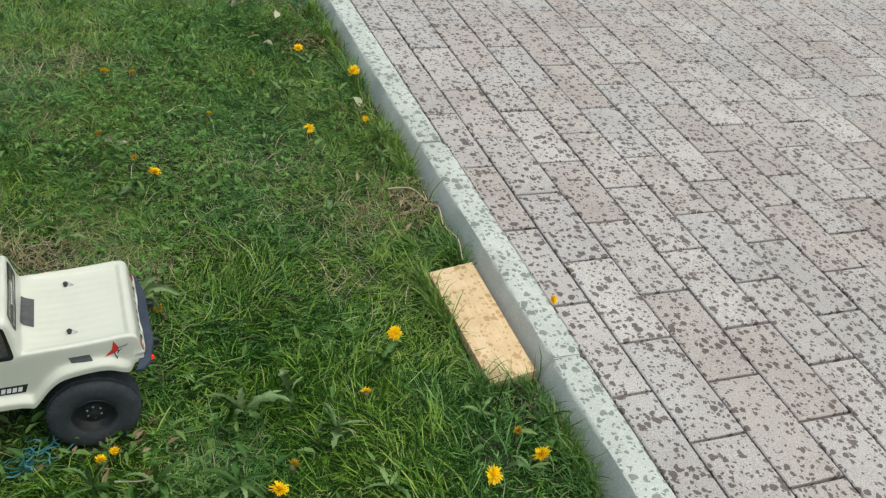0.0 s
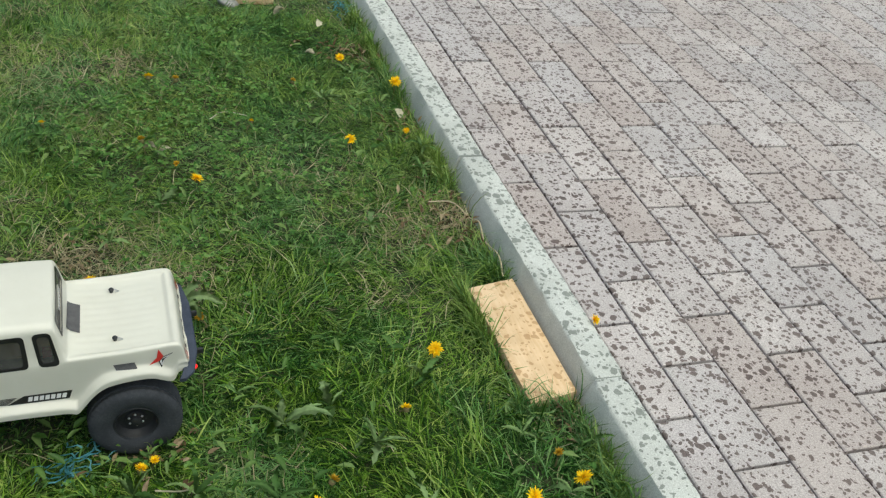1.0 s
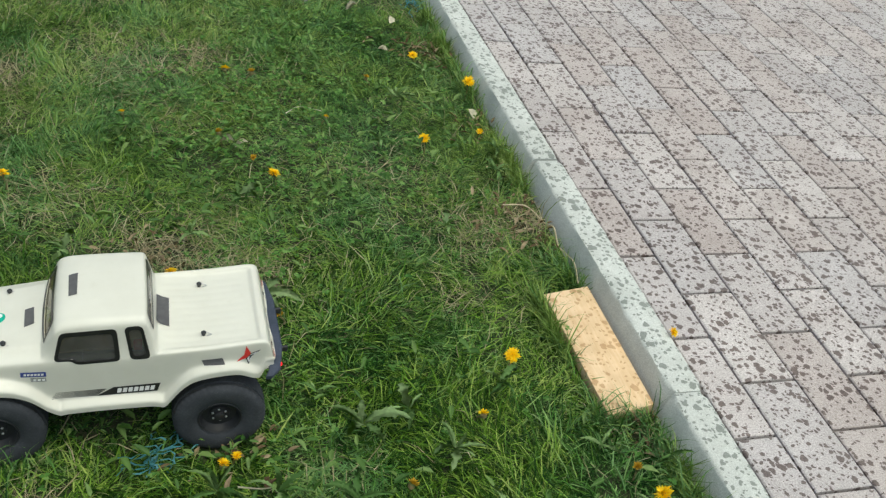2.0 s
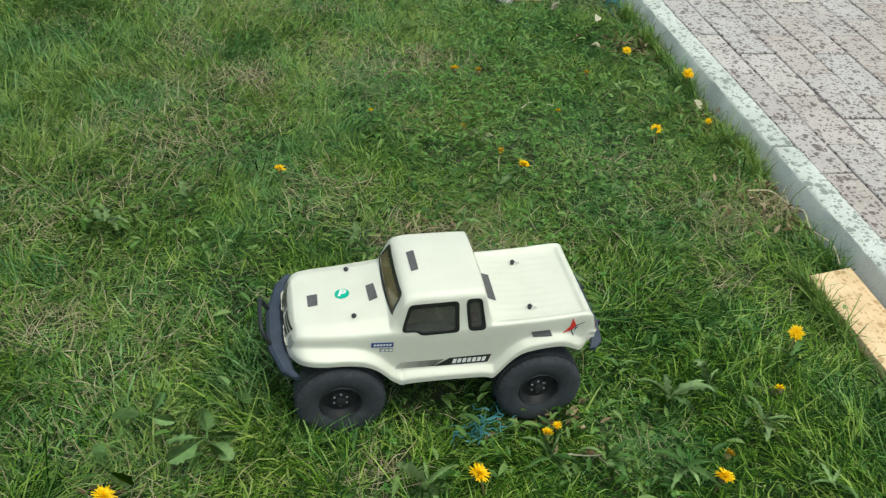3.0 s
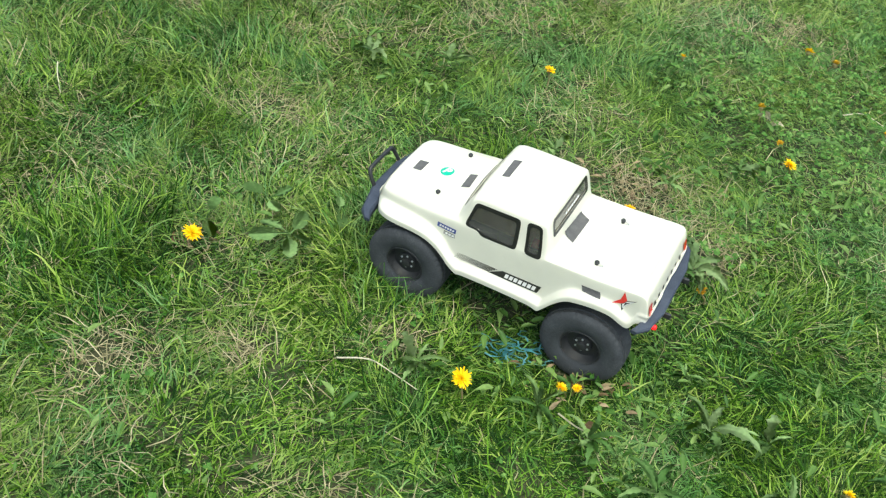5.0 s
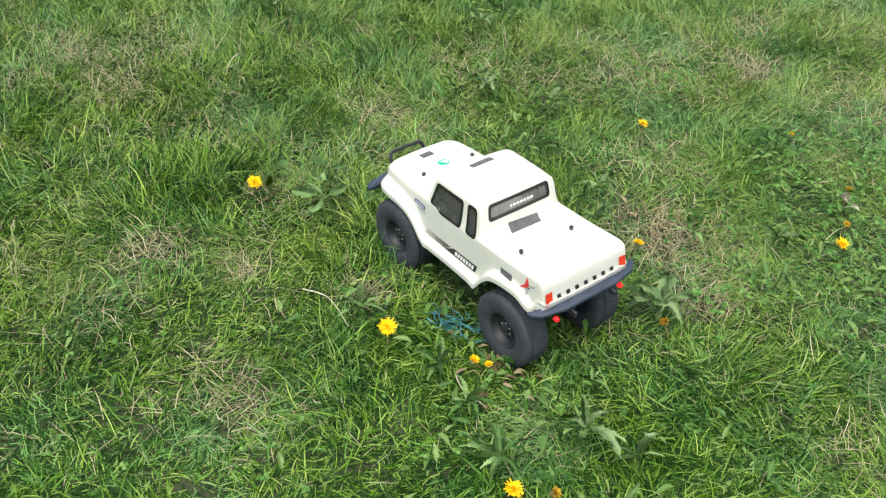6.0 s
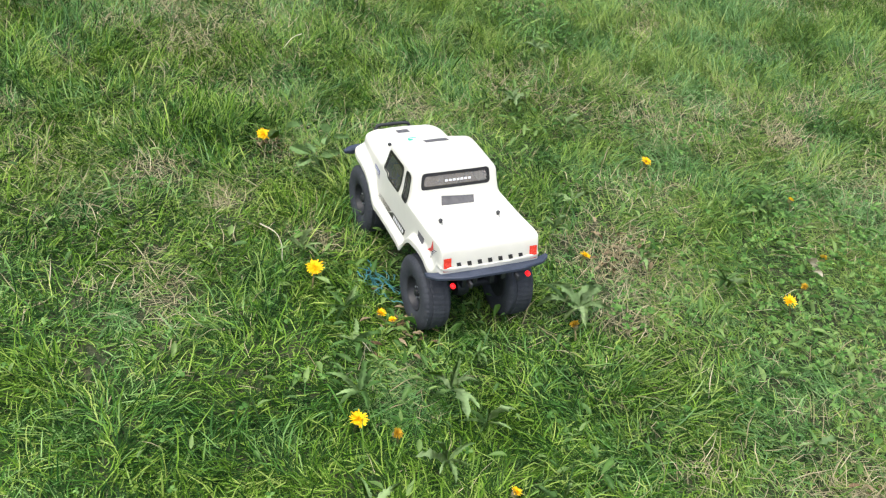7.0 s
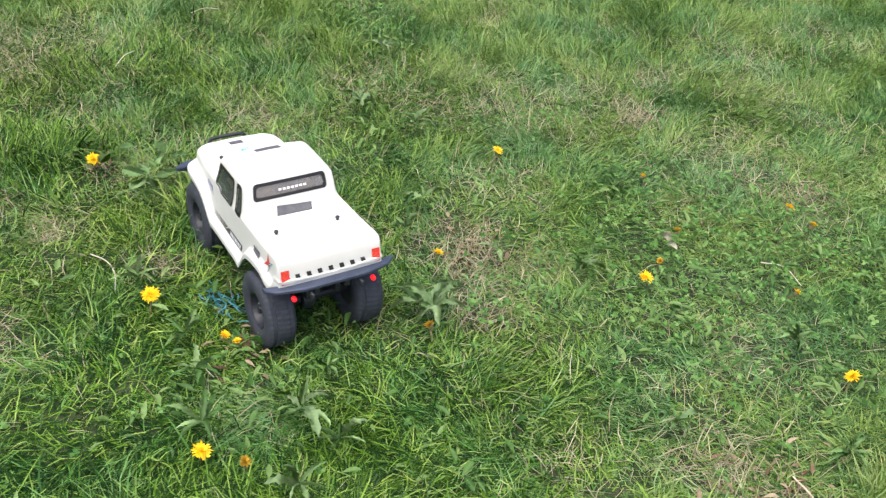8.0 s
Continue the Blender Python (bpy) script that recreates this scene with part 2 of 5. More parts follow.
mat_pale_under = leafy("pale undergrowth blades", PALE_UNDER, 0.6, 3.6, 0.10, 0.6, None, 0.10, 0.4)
mat_straw = leafy("dry straw", [(0.0, (0.22, 0.195, 0.11)), (0.4, (0.32, 0.285, 0.17)), (0.7, (0.46, 0.42, 0.29))], 0.3, 8, 0.15, 0.7)
mat_clover = leafy("clover leaves", [(0.0, (0.030, 0.098, 0.015)), (0.35, (0.080, 0.186, 0.035)), (0.7, (0.17, 0.29, 0.082))], 0.3, 6, 0.18, 0.6, None, 0.2)
mat_weed = leafy("broad weed leaves", [(0.0, (0.030, 0.088, 0.011)), (0.35, (0.075, 0.160, 0.030)), (0.7, (0.170, 0.265, 0.078))], 0.3, 10, 0.2, 0.5, None, 0.3, 0.72)
mat_rosette = leafy("dandelion leaves", [(0.0, (0.055, 0.130, 0.028)), (0.35, (0.12, 0.225, 0.062)), (0.7, (0.25, 0.36, 0.15))], 0.3, 10, 0.2, 0.5, None, 0.25, 0.7)
mat_plantain = leafy("smooth pale weed leaves", [(0.0, (0.10, 0.19, 0.055)), (0.7, (0.23, 0.34, 0.14))], 0.2, 14, 0.25, 0.5)
mat_pale_leaf = leafy("pale leaf underside", [(0.0, (0.13, 0.22, 0.085)), (0.7, (0.27, 0.36, 0.18))], 0.2, 10, 0.3, 0.6)
mat_dead = leafy("dry bleached leaf", [(0.0, (0.42, 0.38, 0.28)), (0.7, (0.66, 0.63, 0.54))], 0.2, 12, 0.2, 0.7)
mat_petal = leafy("dandelion petals", [(0.0, (0.85, 0.50, 0.004)), (0.35, (0.90, 0.61, 0.007)), (0.7, (0.92, 0.71, 0.02))], 0.1, 20, 0.25, 0.6)
mat_faded = leafy("faded petals", [(0.0, (0.40, 0.24, 0.02)), (0.7, (0.62, 0.40, 0.03))], 0.1, 20, 0.25, 0.7)
mat_stem = leafy("flower stems", [(0.0, (0.12, 0.17, 0.05)), (0.7, (0.28, 0.22, 0.12))], 0.2, 10, 0.2, 0.5)
mat_soil = soil_material()
mat_far_lawn = far_lawn_material()
mat_paver = paver_material()
mat_kerb = kerb_material()
mat_sand = surface("joint sand", (0.030, 0.025, 0.022), (0.075, 0.064, 0.056), 40, 0.95, 0.5)
mat_wood = wood_material()
mat_shell = shell_material()
mat_tyre = tyre_material()
mat_black = surface("black plastic", (0.012, 0.013, 0.015), (0.03, 0.032, 0.036), 80, 0.5, 0.15)
mat_bumper = surface("scuffed blue-grey plastic", (0.020, 0.028, 0.048), (0.050, 0.062, 0.095), 70, 0.55, 0.3)
mat_steel = surface("zinc screw heads", (0.45, 0.46, 0.48), (0.62, 0.62, 0.62), 300, 0.35, 0.05, 0.9)
mat_blue = surface("blue anodised metal", (0.02, 0.04, 0.35), (0.04, 0.08, 0.55), 200, 0.35, 0.05, 0.5)
mat_tape = surface("grey hook tape", (0.055, 0.055, 0.06), (0.12, 0.12, 0.125), 150, 0.9, 0.5, 0, 1200)
mat_trim = surface("black window outline", (0.008, 0.008, 0.009), (0.02, 0.02, 0.02), 90, 0.35, 0.05)
mat_ink = surface("black decal ink", (0.012, 0.012, 0.012), (0.03, 0.03, 0.03), 90, 0.4, 0.02)
mat_white_ink = surface("white decal film", (0.72, 0.72, 0.72), (0.82, 0.82, 0.82), 90, 0.4, 0.02)
mat_navy = surface("navy decal film", (0.03, 0.05, 0.22), (0.05, 0.08, 0.30), 90, 0.4, 0.02)
mat_red = surface("red decal film", (0.55, 0.03, 0.03), (0.68, 0.05, 0.04), 90, 0.4, 0.02)
mat_green = surface("green decal film", (0.01, 0.36, 0.24), (0.02, 0.45, 0.31), 90, 0.4, 0.02)
mat_lens = surface("red lamp plastic", (0.55, 0.025, 0.012), (0.75, 0.05, 0.02), 200, 0.25, 0.05, coat=0.5)
mat_headlamp = surface("grey lamp decal", (0.16, 0.16, 0.16), (0.45, 0.45, 0.44), 260, 0.3, 0.1)
mat_interior = surface("tan cab tray", (0.50, 0.38, 0.20), (0.62, 0.50, 0.30), 30, 0.8, 0.1)
# film colours imitate the daylit cab (tan) and reflected sky (greys)
mat_glass = glass_material("smoked windscreen", (0.90, 0.84, 0.70), (0.36, 0.29, 0.16), 0.42, 0.05)
mat_dark_glass = glass_material("dark side glass", (0.45, 0.46, 0.48), (0.15, 0.15, 0.155), 0.40, 0.05)
mat_grey_glass = glass_material("grey rear glass", (0.62, 0.61, 0.57), (0.34, 0.335, 0.31), 0.42, 0.10)
mat_led = lit_material("white diode", (0.75, 0.82, 1.0), 1.0)
mat_red_led = lit_material("red diode", (0.9, 0.008, 0.012), 0.9)
mat_string = surface("pale twine", (0.40, 0.33, 0.21), (0.60, 0.52, 0.36), 300, 0.9, 0.4)
mat_litter = leafy("brown leaf litter", [(0.0, (0.075, 0.045, 0.022)), (0.4, (0.17, 0.12, 0.065)), (0.7, (0.36, 0.29, 0.19))], 0.3, 12, 0.1, 0.75)
mat_teal = surface("teal plastic scrap", (0.04, 0.20, 0.24), (0.11, 0.36, 0.41), 120, 0.45, 0.1)
mat_stone = surface("grey pebble", (0.22, 0.22, 0.21), (0.42, 0.42, 0.40), 60, 0.85, 0.4)


# ---- building helpers ----
def mesh_of(name, bm, material, smooth=True, sharp=35):
    if smooth:
        for f in bm.faces:
            f.smooth = True
        for e in bm.edges:
            if len(e.link_faces) == 2 and e.calc_face_angle(0) > radians(sharp):
                e.smooth = False
    me = bpy.data.meshes.new(name)
    bm.to_mesh(me)
    bm.free()
    me.materials.append(material)
    return me


def part(name, bm, material, parent, label="", m=None, smooth=True):
    me = bm if isinstance(bm, bpy.types.Mesh) else mesh_of(name, bm, material, smooth)
    ob = new(name, me)
    ob.parent = parent
    if m is not None:
        ob.matrix_basis = m
    return tagged(ob, label)


def box(sx, sy, sz, bevel=0.0, at=(0, 0, 0), segments=2):
    bm = bmesh.new()
    bmesh.ops.create_cube(bm, size=1.0)
    bmesh.ops.scale(bm, vec=(sx, sy, sz), verts=bm.verts)
    if bevel:
        bmesh.ops.bevel(bm, geom=bm.edges[:], offset=bevel, segments=segments, affect="EDGES", profile=0.5)
    bmesh.ops.translate(bm, vec=at, verts=bm.verts)
    return bm


def lathe(profile, steps, axis="Y", cap=True):
    """Turns (radius, along) pairs about an axis."""
    bm = bmesh.new()
    rings = []
    for r, a in profile:
        ring = []
        for k in range(steps):
            u = 2 * math.pi * k / steps
            c, s = r * math.cos(u), r * math.sin(u)
            ring.append(bm.verts.new((c, a, s) if axis == "Y" else (c, s, a)))
        rings.append(ring)
    for p, q in zip(rings, rings[1:]):
        for k in range(steps):
            bm.faces.new((p[k], p[(k + 1) % steps], q[(k + 1) % steps], q[k]))
    if cap:
        bm.faces.new(rings[0])
        bm.faces.new(rings[-1])
    bmesh.ops.recalc_face_normals(bm, faces=bm.faces)
    return bm


def tube(points, radius, steps=8, taper=1.0):
    """A round rod through the points, thinning to taper at its end."""
    pts = [Vector(p) for p in points]
    bm = bmesh.new()
    rings = []
    for i, p in enumerate(pts):
        d = (pts[min(i + 1, len(pts) - 1)] - pts[max(i - 1, 0)]).normalized()
        side = d.cross(Vector((0.31, 0.2, 0.93))).normalized()
        up = side.cross(d)
        r = radius * (1 + (taper - 1) * i / (len(pts) - 1))
        rings.append([bm.verts.new(p + r * (math.cos(u) * side + math.sin(u) * up)) for u in (2 * math.pi * k / steps for k in range(steps))])
    for p, q in zip(rings, rings[1:]):
        for k in range(steps):
            bm.faces.new((p[k], p[(k + 1) % steps], q[(k + 1) % steps], q[k]))
    bm.faces.new(rings[0])
    bm.faces.new(rings[-1])
    bmesh.ops.recalc_face_normals(bm, faces=bm.faces)
    return bm


def curve_points(points, steps=6):
    """A smooth run through the points."""
    p = [Vector(q) for q in points]
    p = [2 * p[0] - p[1], *p, 2 * p[-1] - p[-2]]
    out = []
    for a, b, c, d in zip(p, p[1:], p[2:], p[3:]):
        for k in range(steps):
            u = k / steps
            out.append(0.5 * (2 * b + (c - a) * u + (2 * a - 5 * b + 4 * c - d) * u * u + (3 * b - a - 3 * c + d) * u ** 3))
    return out + [p[-2]]


rng = np.random.default_rng(7)
FIELDS = rng.random((8, 256, 256))


def field(x, y, size, layer=0):
    """Smooth random values from 0 to 1 over the plan, with hills about size metres wide."""
    g = FIELDS[layer]
    u, v = np.asarray(x, float) / size + 97.3, np.asarray(y, float) / size + 61.7
    i, j = np.floor(u).astype(int), np.floor(v).astype(int)
    a, b = u - i, v - j
    a, b = a * a * (3 - 2 * a), b * b * (3 - 2 * b)
    g00, g10 = g[i % 256, j % 256], g[(i + 1) % 256, j % 256]
    g01, g11 = g[i % 256, (j + 1) % 256], g[(i + 1) % 256, (j + 1) % 256]
    return (g00 * (1 - a) + g10 * a) * (1 - b) + (g01 * (1 - a) + g11 * a) * b


TRUCK = (-0.12, 0.975, 180.0)


def rise(x, y):
    """The height of the soil over the plan, with the hollows that the truck's wheels press."""
    x, y = np.asarray(x, float), np.asarray(y, float)
    h = 0.016 * (field(x, y, 0.45, 1) - 0.5) + 0.007 * (field(x, y, 0.13, 2) - 0.5)
    for u, v, low in ((TRUCK[0] - a, TRUCK[1] + b, -0.003) for a in (0.128, -0.127) for b in (0.0665, -0.0665)):
        press = np.exp(-((x - u) ** 2 + (y - v) ** 2) / 0.004)
        h = h * (1 - press) + low * press
    return np.where(x > 0.60, h * 0.3 - 0.002, h)


def array_mesh(name, verts, sizes, loops, material, smooth=True):
    """A mesh from arrays of places, corners per face and corner indices."""
    me = bpy.data.meshes.new(name)
    me.vertices.add(len(verts))
    me.vertices.foreach_set("co", np.ascontiguousarray(verts, np.float32).ravel())
    me.loops.add(len(loops))
    me.loops.foreach_set("vertex_index", np.ascontiguousarray(loops, np.int32))
    me.polygons.add(len(sizes))
    starts = np.concatenate([[0], np.cumsum(sizes)[:-1]]).astype(np.int32)
    me.polygons.foreach_set("loop_start", starts)
    me.polygons.foreach_set("use_smooth", np.full(len(sizes), smooth))
    me.update(calc_edges=True)
    me.validate()
    me.materials.append(material)
    return me


# ---- ground, kerb and pavement bed ----
def grown_here(x, y):
    """True where the lawn is near enough for single blades."""
    low = np.interp(x, [-1.8, -1.45, -0.2, 0.12, 0.65], [0.55, 0.25, 0.12, 0.20, 0.40])
    high = np.interp(x, [-1.8, -1.6, -1.4, -1.15, -0.95, -0.7, -0.4, 0.0, 0.65], [1.10, 1.45, 2.10, 3.15, 3.40, 3.40, 3.0, 2.62, 2.60])
    return (x > -1.8) & (y > low) & (y < high)


gx = np.concatenate([[-90, -30, -12, -7, -4.8], np.arange(-3.0, 0.601, 0.025), [0.63, 0.66, 3, 8, 30, 90]])
gy = np.concatenate([[-90, -30, -10, -3, -0.6], np.arange(0.0, 3.801, 0.025), [4.6, 6.5, 12, 30, 90]])
X, Y = np.meshgrid(gx, gy, indexing="ij")
Z = np.where(X > 0.65, -0.05, rise(X, Y))
nx, ny = len(gx), len(gy)
idx = np.arange(nx * ny).reshape(nx, ny)
quads = np.stack([idx[:-1, :-1], idx[1:, :-1], idx[1:, 1:], idx[:-1, 1:]], -1).reshape(-1, 4)
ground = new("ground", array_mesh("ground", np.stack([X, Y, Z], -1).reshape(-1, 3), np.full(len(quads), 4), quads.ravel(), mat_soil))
ground.data.materials.append(mat_far_lawn)
mid_x, mid_y = ((some.reshape(-1)[quads].mean(1)) for some in (X, Y))
ground.data.polygons.foreach_set("material_index", np.where(grown_here(mid_x, mid_y), 0, 1).astype(np.int32))
tagged(ground, "lawn soil with thatch under green grass", "ground", kind="structure")

bed = new("pavement", mesh_of("pavement", box(60, 120, 0.06, 0, (30.69, 0, 0.0065)), mat_sand, False))
tagged(bed, "pinkish concrete block pavement speckled by rain drops", "pavement", kind="structure")

kerb = tagged(new("kerb"), "low grey concrete kerb between lawn and pavement", "kerb", kind="structure")


def kerb_stone(length, seed, wear):
    """One kerb stone, foot at x 0, with worn arrises and a battered face to the lawn."""
    r = random.Random(seed)
    prof = [(-0.006, -0.12), (0.0, 0.0), (0.0115, 0.044), (0.0135, 0.0485), (0.018, 0.0505), (0.060, 0.0505), (0.0645, 0.0485), (0.066, 0.044), (0.066, -0.12)]
    n = 40
    bm = bmesh.new()
    rows = []
    for k in range(n + 1):
        y = length * k / n
        end = wear if k in (0, n) else 0.0
        row = []
        for i, (x, z) in enumerate(prof):
            j = 0.0012 if 2 <= i <= 6 else 0.0005
            dip = -0.0035 * r.random() ** 6 if i in (3, 4) else 0
            row.append(bm.verts.new((x + r.uniform(-j, j) * 0.6 + (end if i < 4 else -end if i > 5 else 0), y, z + r.uniform(-j, j) * 0.4 + dip - (end * 0.7 if 2 < i < 7 else 0))))
        rows.append(row)
    for p, q in zip(rows, rows[1:]):
        for a in range(len(prof) - 1):
            bm.faces.new((p[a], p[a + 1], q[a + 1], q[a]))
    bm.faces.new(rows[0])
    bm.faces.new(rows[-1])
    bmesh.ops.recalc_face_normals(bm, faces=bm.faces)
    return bm


for k in range(-10, 17):
    part("kerb_stone", kerb_stone(0.6155 if k else 0.6140, 40 + k, 0.0010 if k > 0 else 0.0045), mat_kerb, kerb, m=pose(0.626 + (0.0015 if k == 0 else 0), 0.884 + 0.617 * k, 0.0, 0, 0, 0.1 * ((k % 3) - 1)))


# ---- the truck ----
truck = tagged(new("toy_truck"), "cream radio-controlled pickup truck standing on the short lawn", "toy truck")
truck.matrix_world = pose(TRUCK[0], TRUCK[1], -0.006, 0, 1.7, TRUCK[2])


def along(x, pairs):
    p = sorted(pairs)
    return float(np.interp(x, [a for a, _ in p], [b for _, b in p]))


SILL = [(-0.192, 0.131), (-0.180, 0.133), (-0.1755, 0.120), (-0.166, 0.126), (-0.152, 0.134), (-0.137, 0.1345), (-0.118, 0.133), (-0.096, 0.128), (-0.083, 0.118),
        (-0.071, 0.101), (-0.062, 0.089), (-0.054, 0.0935), (0.0, 0.095), (0.050, 0.0935), (0.057, 0.088), (0.072, 0.107), (0.084, 0.119), (0.100, 0.128),
        (0.120, 0.131), (0.171, 0.1315), (0.179, 0.128), (0.190, 0.124)]
FLARE = [(-0.188, 0.073), (-0.179, 0.077), (-0.165, 0.083), (0.0, 0.0845), (0.150, 0.0845), (0.168, 0.081), (0.176, 0.075), (0.182, 0.065), (0.186, 0.057), (0.190, 0.050)]
PANEL = [(-0.190, 0.0715), (-0.184, 0.0730), (-0.175, 0.0735), (-0.10, 0.0735), (0.06, 0.0735), (0.10, 0.0705), (0.14, 0.067), (0.157, 0.066), (0.172, 0.063), (0.180, 0.059), (0.186, 0.053), (0.190, 0.047)]
EDGE = [(-0.1925, 0.1380), (-0.1910, 0.1470), (-0.1893, 0.1560), (-0.1874, 0.1645), (-0.1856, 0.1688), (-0.1836, 0.1712), (-0.180, 0.1724), (-0.172, 0.1728), (-0.12, 0.168), (-0.06, 0.1655), (0.06, 0.167), (0.116, 0.163), (0.17, 0.1615), (0.179, 0.159), (0.185, 0.150), (0.190, 0.138)]
RIDGE = [(0.066, 0.1815), (0.09, 0.1765), (0.116, 0.1725), (0.15, 0.169), (0.170, 0.1675), (0.180, 0.1650), (0.1855, 0.157), (0.190, 0.142)]
STATIONS = [0.190, 0.188, 0.1855, 0.183, 0.180, 0.1775, 0.172, 0.164, 0.152, 0.136, 0.120, 0.108, 0.098, 0.090, 0.084, 0.078, 0.0725, 0.0695, 0.0675, 0.0535, 0.051, 0.044, 0.030, 0.012,
            -0.008, -0.026, -0.039, -0.0455, -0.0485, -0.057, -0.059, -0.0625, -0.067, -0.073, -0.080, -0.088, -0.097, -0.108, -0.122, -0.138, -0.152, -0.162, -0.169,
            -0.1732, -0.1768, -0.180, -0.1830, -0.1850, -0.1868, -0.1888, -0.1905, -0.192]


def section(x):
    """Half of the shell across the truck at x, from its lower lip up to the middle line."""
    zb, yo, yp, ze = (along(x, some) for some in (SILL, FLARE, PANEL, EDGE))
    low = [(yo, zb), (yo + 0.0003, zb + 0.0065), (yo - 0.0008, zb + 0.0092), (yp + 0.0025, zb + 0.0140), (yp + 0.0006, zb + 0.0165), (yp + 0.0003, (zb + 0.016 + ze) / 2), (yp - 0.0006, ze - 0.0030), (yp - 0.0026, ze + 0.0002)]
    if x < -0.05:
        low[-2:] = [(yp - 0.0004, ze - 0.0014), (yp - 0.0012, ze + 0.0012)]
    if x > 0.06:
        zr = along(x, RIDGE)
        up = [(yp - 0.006, ze + 0.0016), (yp - 0.012, ze + 0.0042), (yp - 0.019, (zr + ze) / 2 + 0.0025), (0.034, zr - 0.0015), (0.017, zr - 0.0004), (0, zr)]
    elif x > -0.05:
        lift = along(x, [(-0.0485, -0.0035), (-0.0455, -0.0008), (-0.03, 0), (0.03, -0.0005), (0.044, -0.002), (0.051, -0.006), (0.0535, -0.010)])
        up = [(0.0678, 0.179), (0.0648, 0.2045 + lift * 0.6), (0.0632, 0.2095 + lift), (0.0585, 0.2138 + lift), (0.030, 0.2168 + lift), (0, 0.2175 + lift)]
    else:
        sunk = along(x, [(-0.188, 0.0), (-0.1765, 0.0), (-0.1735, 0.0040), (-0.10, 0.0036), (-0.070, 0.0010), (-0.060, -0.002), (-0.057, -0.005)])
        up = [(min(0.0695, yp - 0.0025), ze + 0.0024), (min(0.0665, yp - 0.0055), ze + 0.0022), (min(0.0640, yp - 0.008), ze + 0.0012 - sunk * 0.9), (0.044, ze + 0.001 - sunk), (0.022, ze + 0.0013 - sunk), (0, ze + 0.0013 - sunk)]
        if x < -0.18:
            up = [(y, z - 0.0006) for y, z in up]
    # the top is resampled across, so that the load bed can carry its ribs
    ys, zs = [y for y, _ in up[2:]][::-1], [z for _, z in up[2:]][::-1]
    wide = up[2][0]
    fill = []
    for k in range(1, 12):
        y = wide * (1 - k / 11)
        rib = 0.00055 * (1 if k % 2 else -1) if -0.166 < x < -0.066 and 1 < k else 0.0
        fill.append((y, float(np.interp(y, ys, zs)) + rib))
    return [(y * 1.032, z) for y, z in low + up[:3] + fill]


def shell():
    bm = bmesh.new()
    rows = []
    for x in STATIONS:
        half = section(x)
        ring = [(y, z) for y, z in half] + [(-y, z) for y, z in reversed(half[:-1])]
        rows.append([bm.verts.new((x, y, z)) for y, z in ring])
    for p, q in zip(rows, rows[1:]):
        for k in range(len(p) - 1):
            bm.faces.new((p[k], p[k + 1], q[k + 1], q[k]))
    for row, off in ((rows[0], 0.0015), (rows[-1], -0.0015)):
        mid = sum((v.co for v in row), Vector()) / len(row)
        inner = [bm.verts.new(mid + (v.co - mid) * 0.86 + Vector((off, 0, 0))) for v in row]
        for k in range(len(row) - 1):
            bm.faces.new((row[k], row[k + 1], inner[k + 1], inner[k]))
        bm.faces.new((row[-1], row[0], inner[0], inner[-1]))
        bm.faces.new(inner)
    bmesh.ops.recalc_face_normals(bm, faces=bm.faces)
    return bm


def prism(outline, axis, a, b):
    """A block with the outline, from a to b along the axis: outline in (x, z) for y, in (y, z) for x."""
    bm = bmesh.new()
    put = (lambda u, v, w: (u, w, v)) if axis == "y" else (lambda u, v, w: (w, u, v))
    one = [bm.verts.new(put(u, v, a)) for u, v in outline]
    two = [bm.verts.new(put(u, v, b)) for u, v in outline]
    bm.faces.new(one)
    bm.faces.new(two)
    for k in range(len(outline)):
        j = (k + 1) % len(outline)
        bm.faces.new((one[k], one[j], two[j], two[k]))
    bmesh.ops.recalc_face_normals(bm, faces=bm.faces)
    return bm


DOOR_WINDOW = [(0.0530, 0.1670), (0.0445, 0.1990), (-0.0115, 0.2005), (-0.0135, 0.1630), (0.0300, 0.1620), (0.0355, 0.1668)]
REAR_SIDE = [(-0.0250, 0.2025), (-0.0410, 0.2030), (-0.0470, 0.1640), (-0.0290, 0.1640)]
SCREEN = [(0.0575, 0.1830), (0.0540, 0.1860), (0.0500, 0.2035), (-0.0500, 0.2035), (-0.0540, 0.1860), (-0.0575, 0.1830)]
BACK_WINDOW = [(0.0530, 0.1880), (0.0510, 0.2075), (-0.0510, 0.2075), (-0.0530, 0.1880)]

raw = new("raw", mesh_of("raw", shell(), mat_shell, True, 180))
raw.modifiers.new("round", "SUBSURF").levels = 2
raw.modifiers["round"].render_levels = 2
graph = bpy.context.evaluated_depsgraph_get()
full = bpy.data.meshes.new_from_object(raw.evaluated_get(graph))
fb = bmesh.new()
fb.from_mesh(full)
skin = BVHTree.FromBMesh(fb)
fb.free()

cutter = bmesh.new()
for outline, axis, a, b in ((DOOR_WINDOW, "y", 0.05, 0.095), (DOOR_WINDOW, "y", -0.095, -0.05), (REAR_SIDE, "y", 0.05, 0.095), (REAR_SIDE, "y", -0.095, -0.05),
                            (SCREEN, "x", 0.035, 0.085), (BACK_WINDOW, "x", -0.075, -0.040)):
    piece = bpy.data.meshes.new("piece")
    pb = prism(outline, axis, a, b)
    pb.to_mesh(piece)
    pb.free()
    cutter.from_mesh(piece)
knife = new("knife", mesh_of("knife", cutter, mat_shell, False))
thick = raw.modifiers.new("wall", "SOLIDIFY")
thick.thickness, thick.offset = 0.0016, -1
cut = raw.modifiers.new("openings", "BOOLEAN")
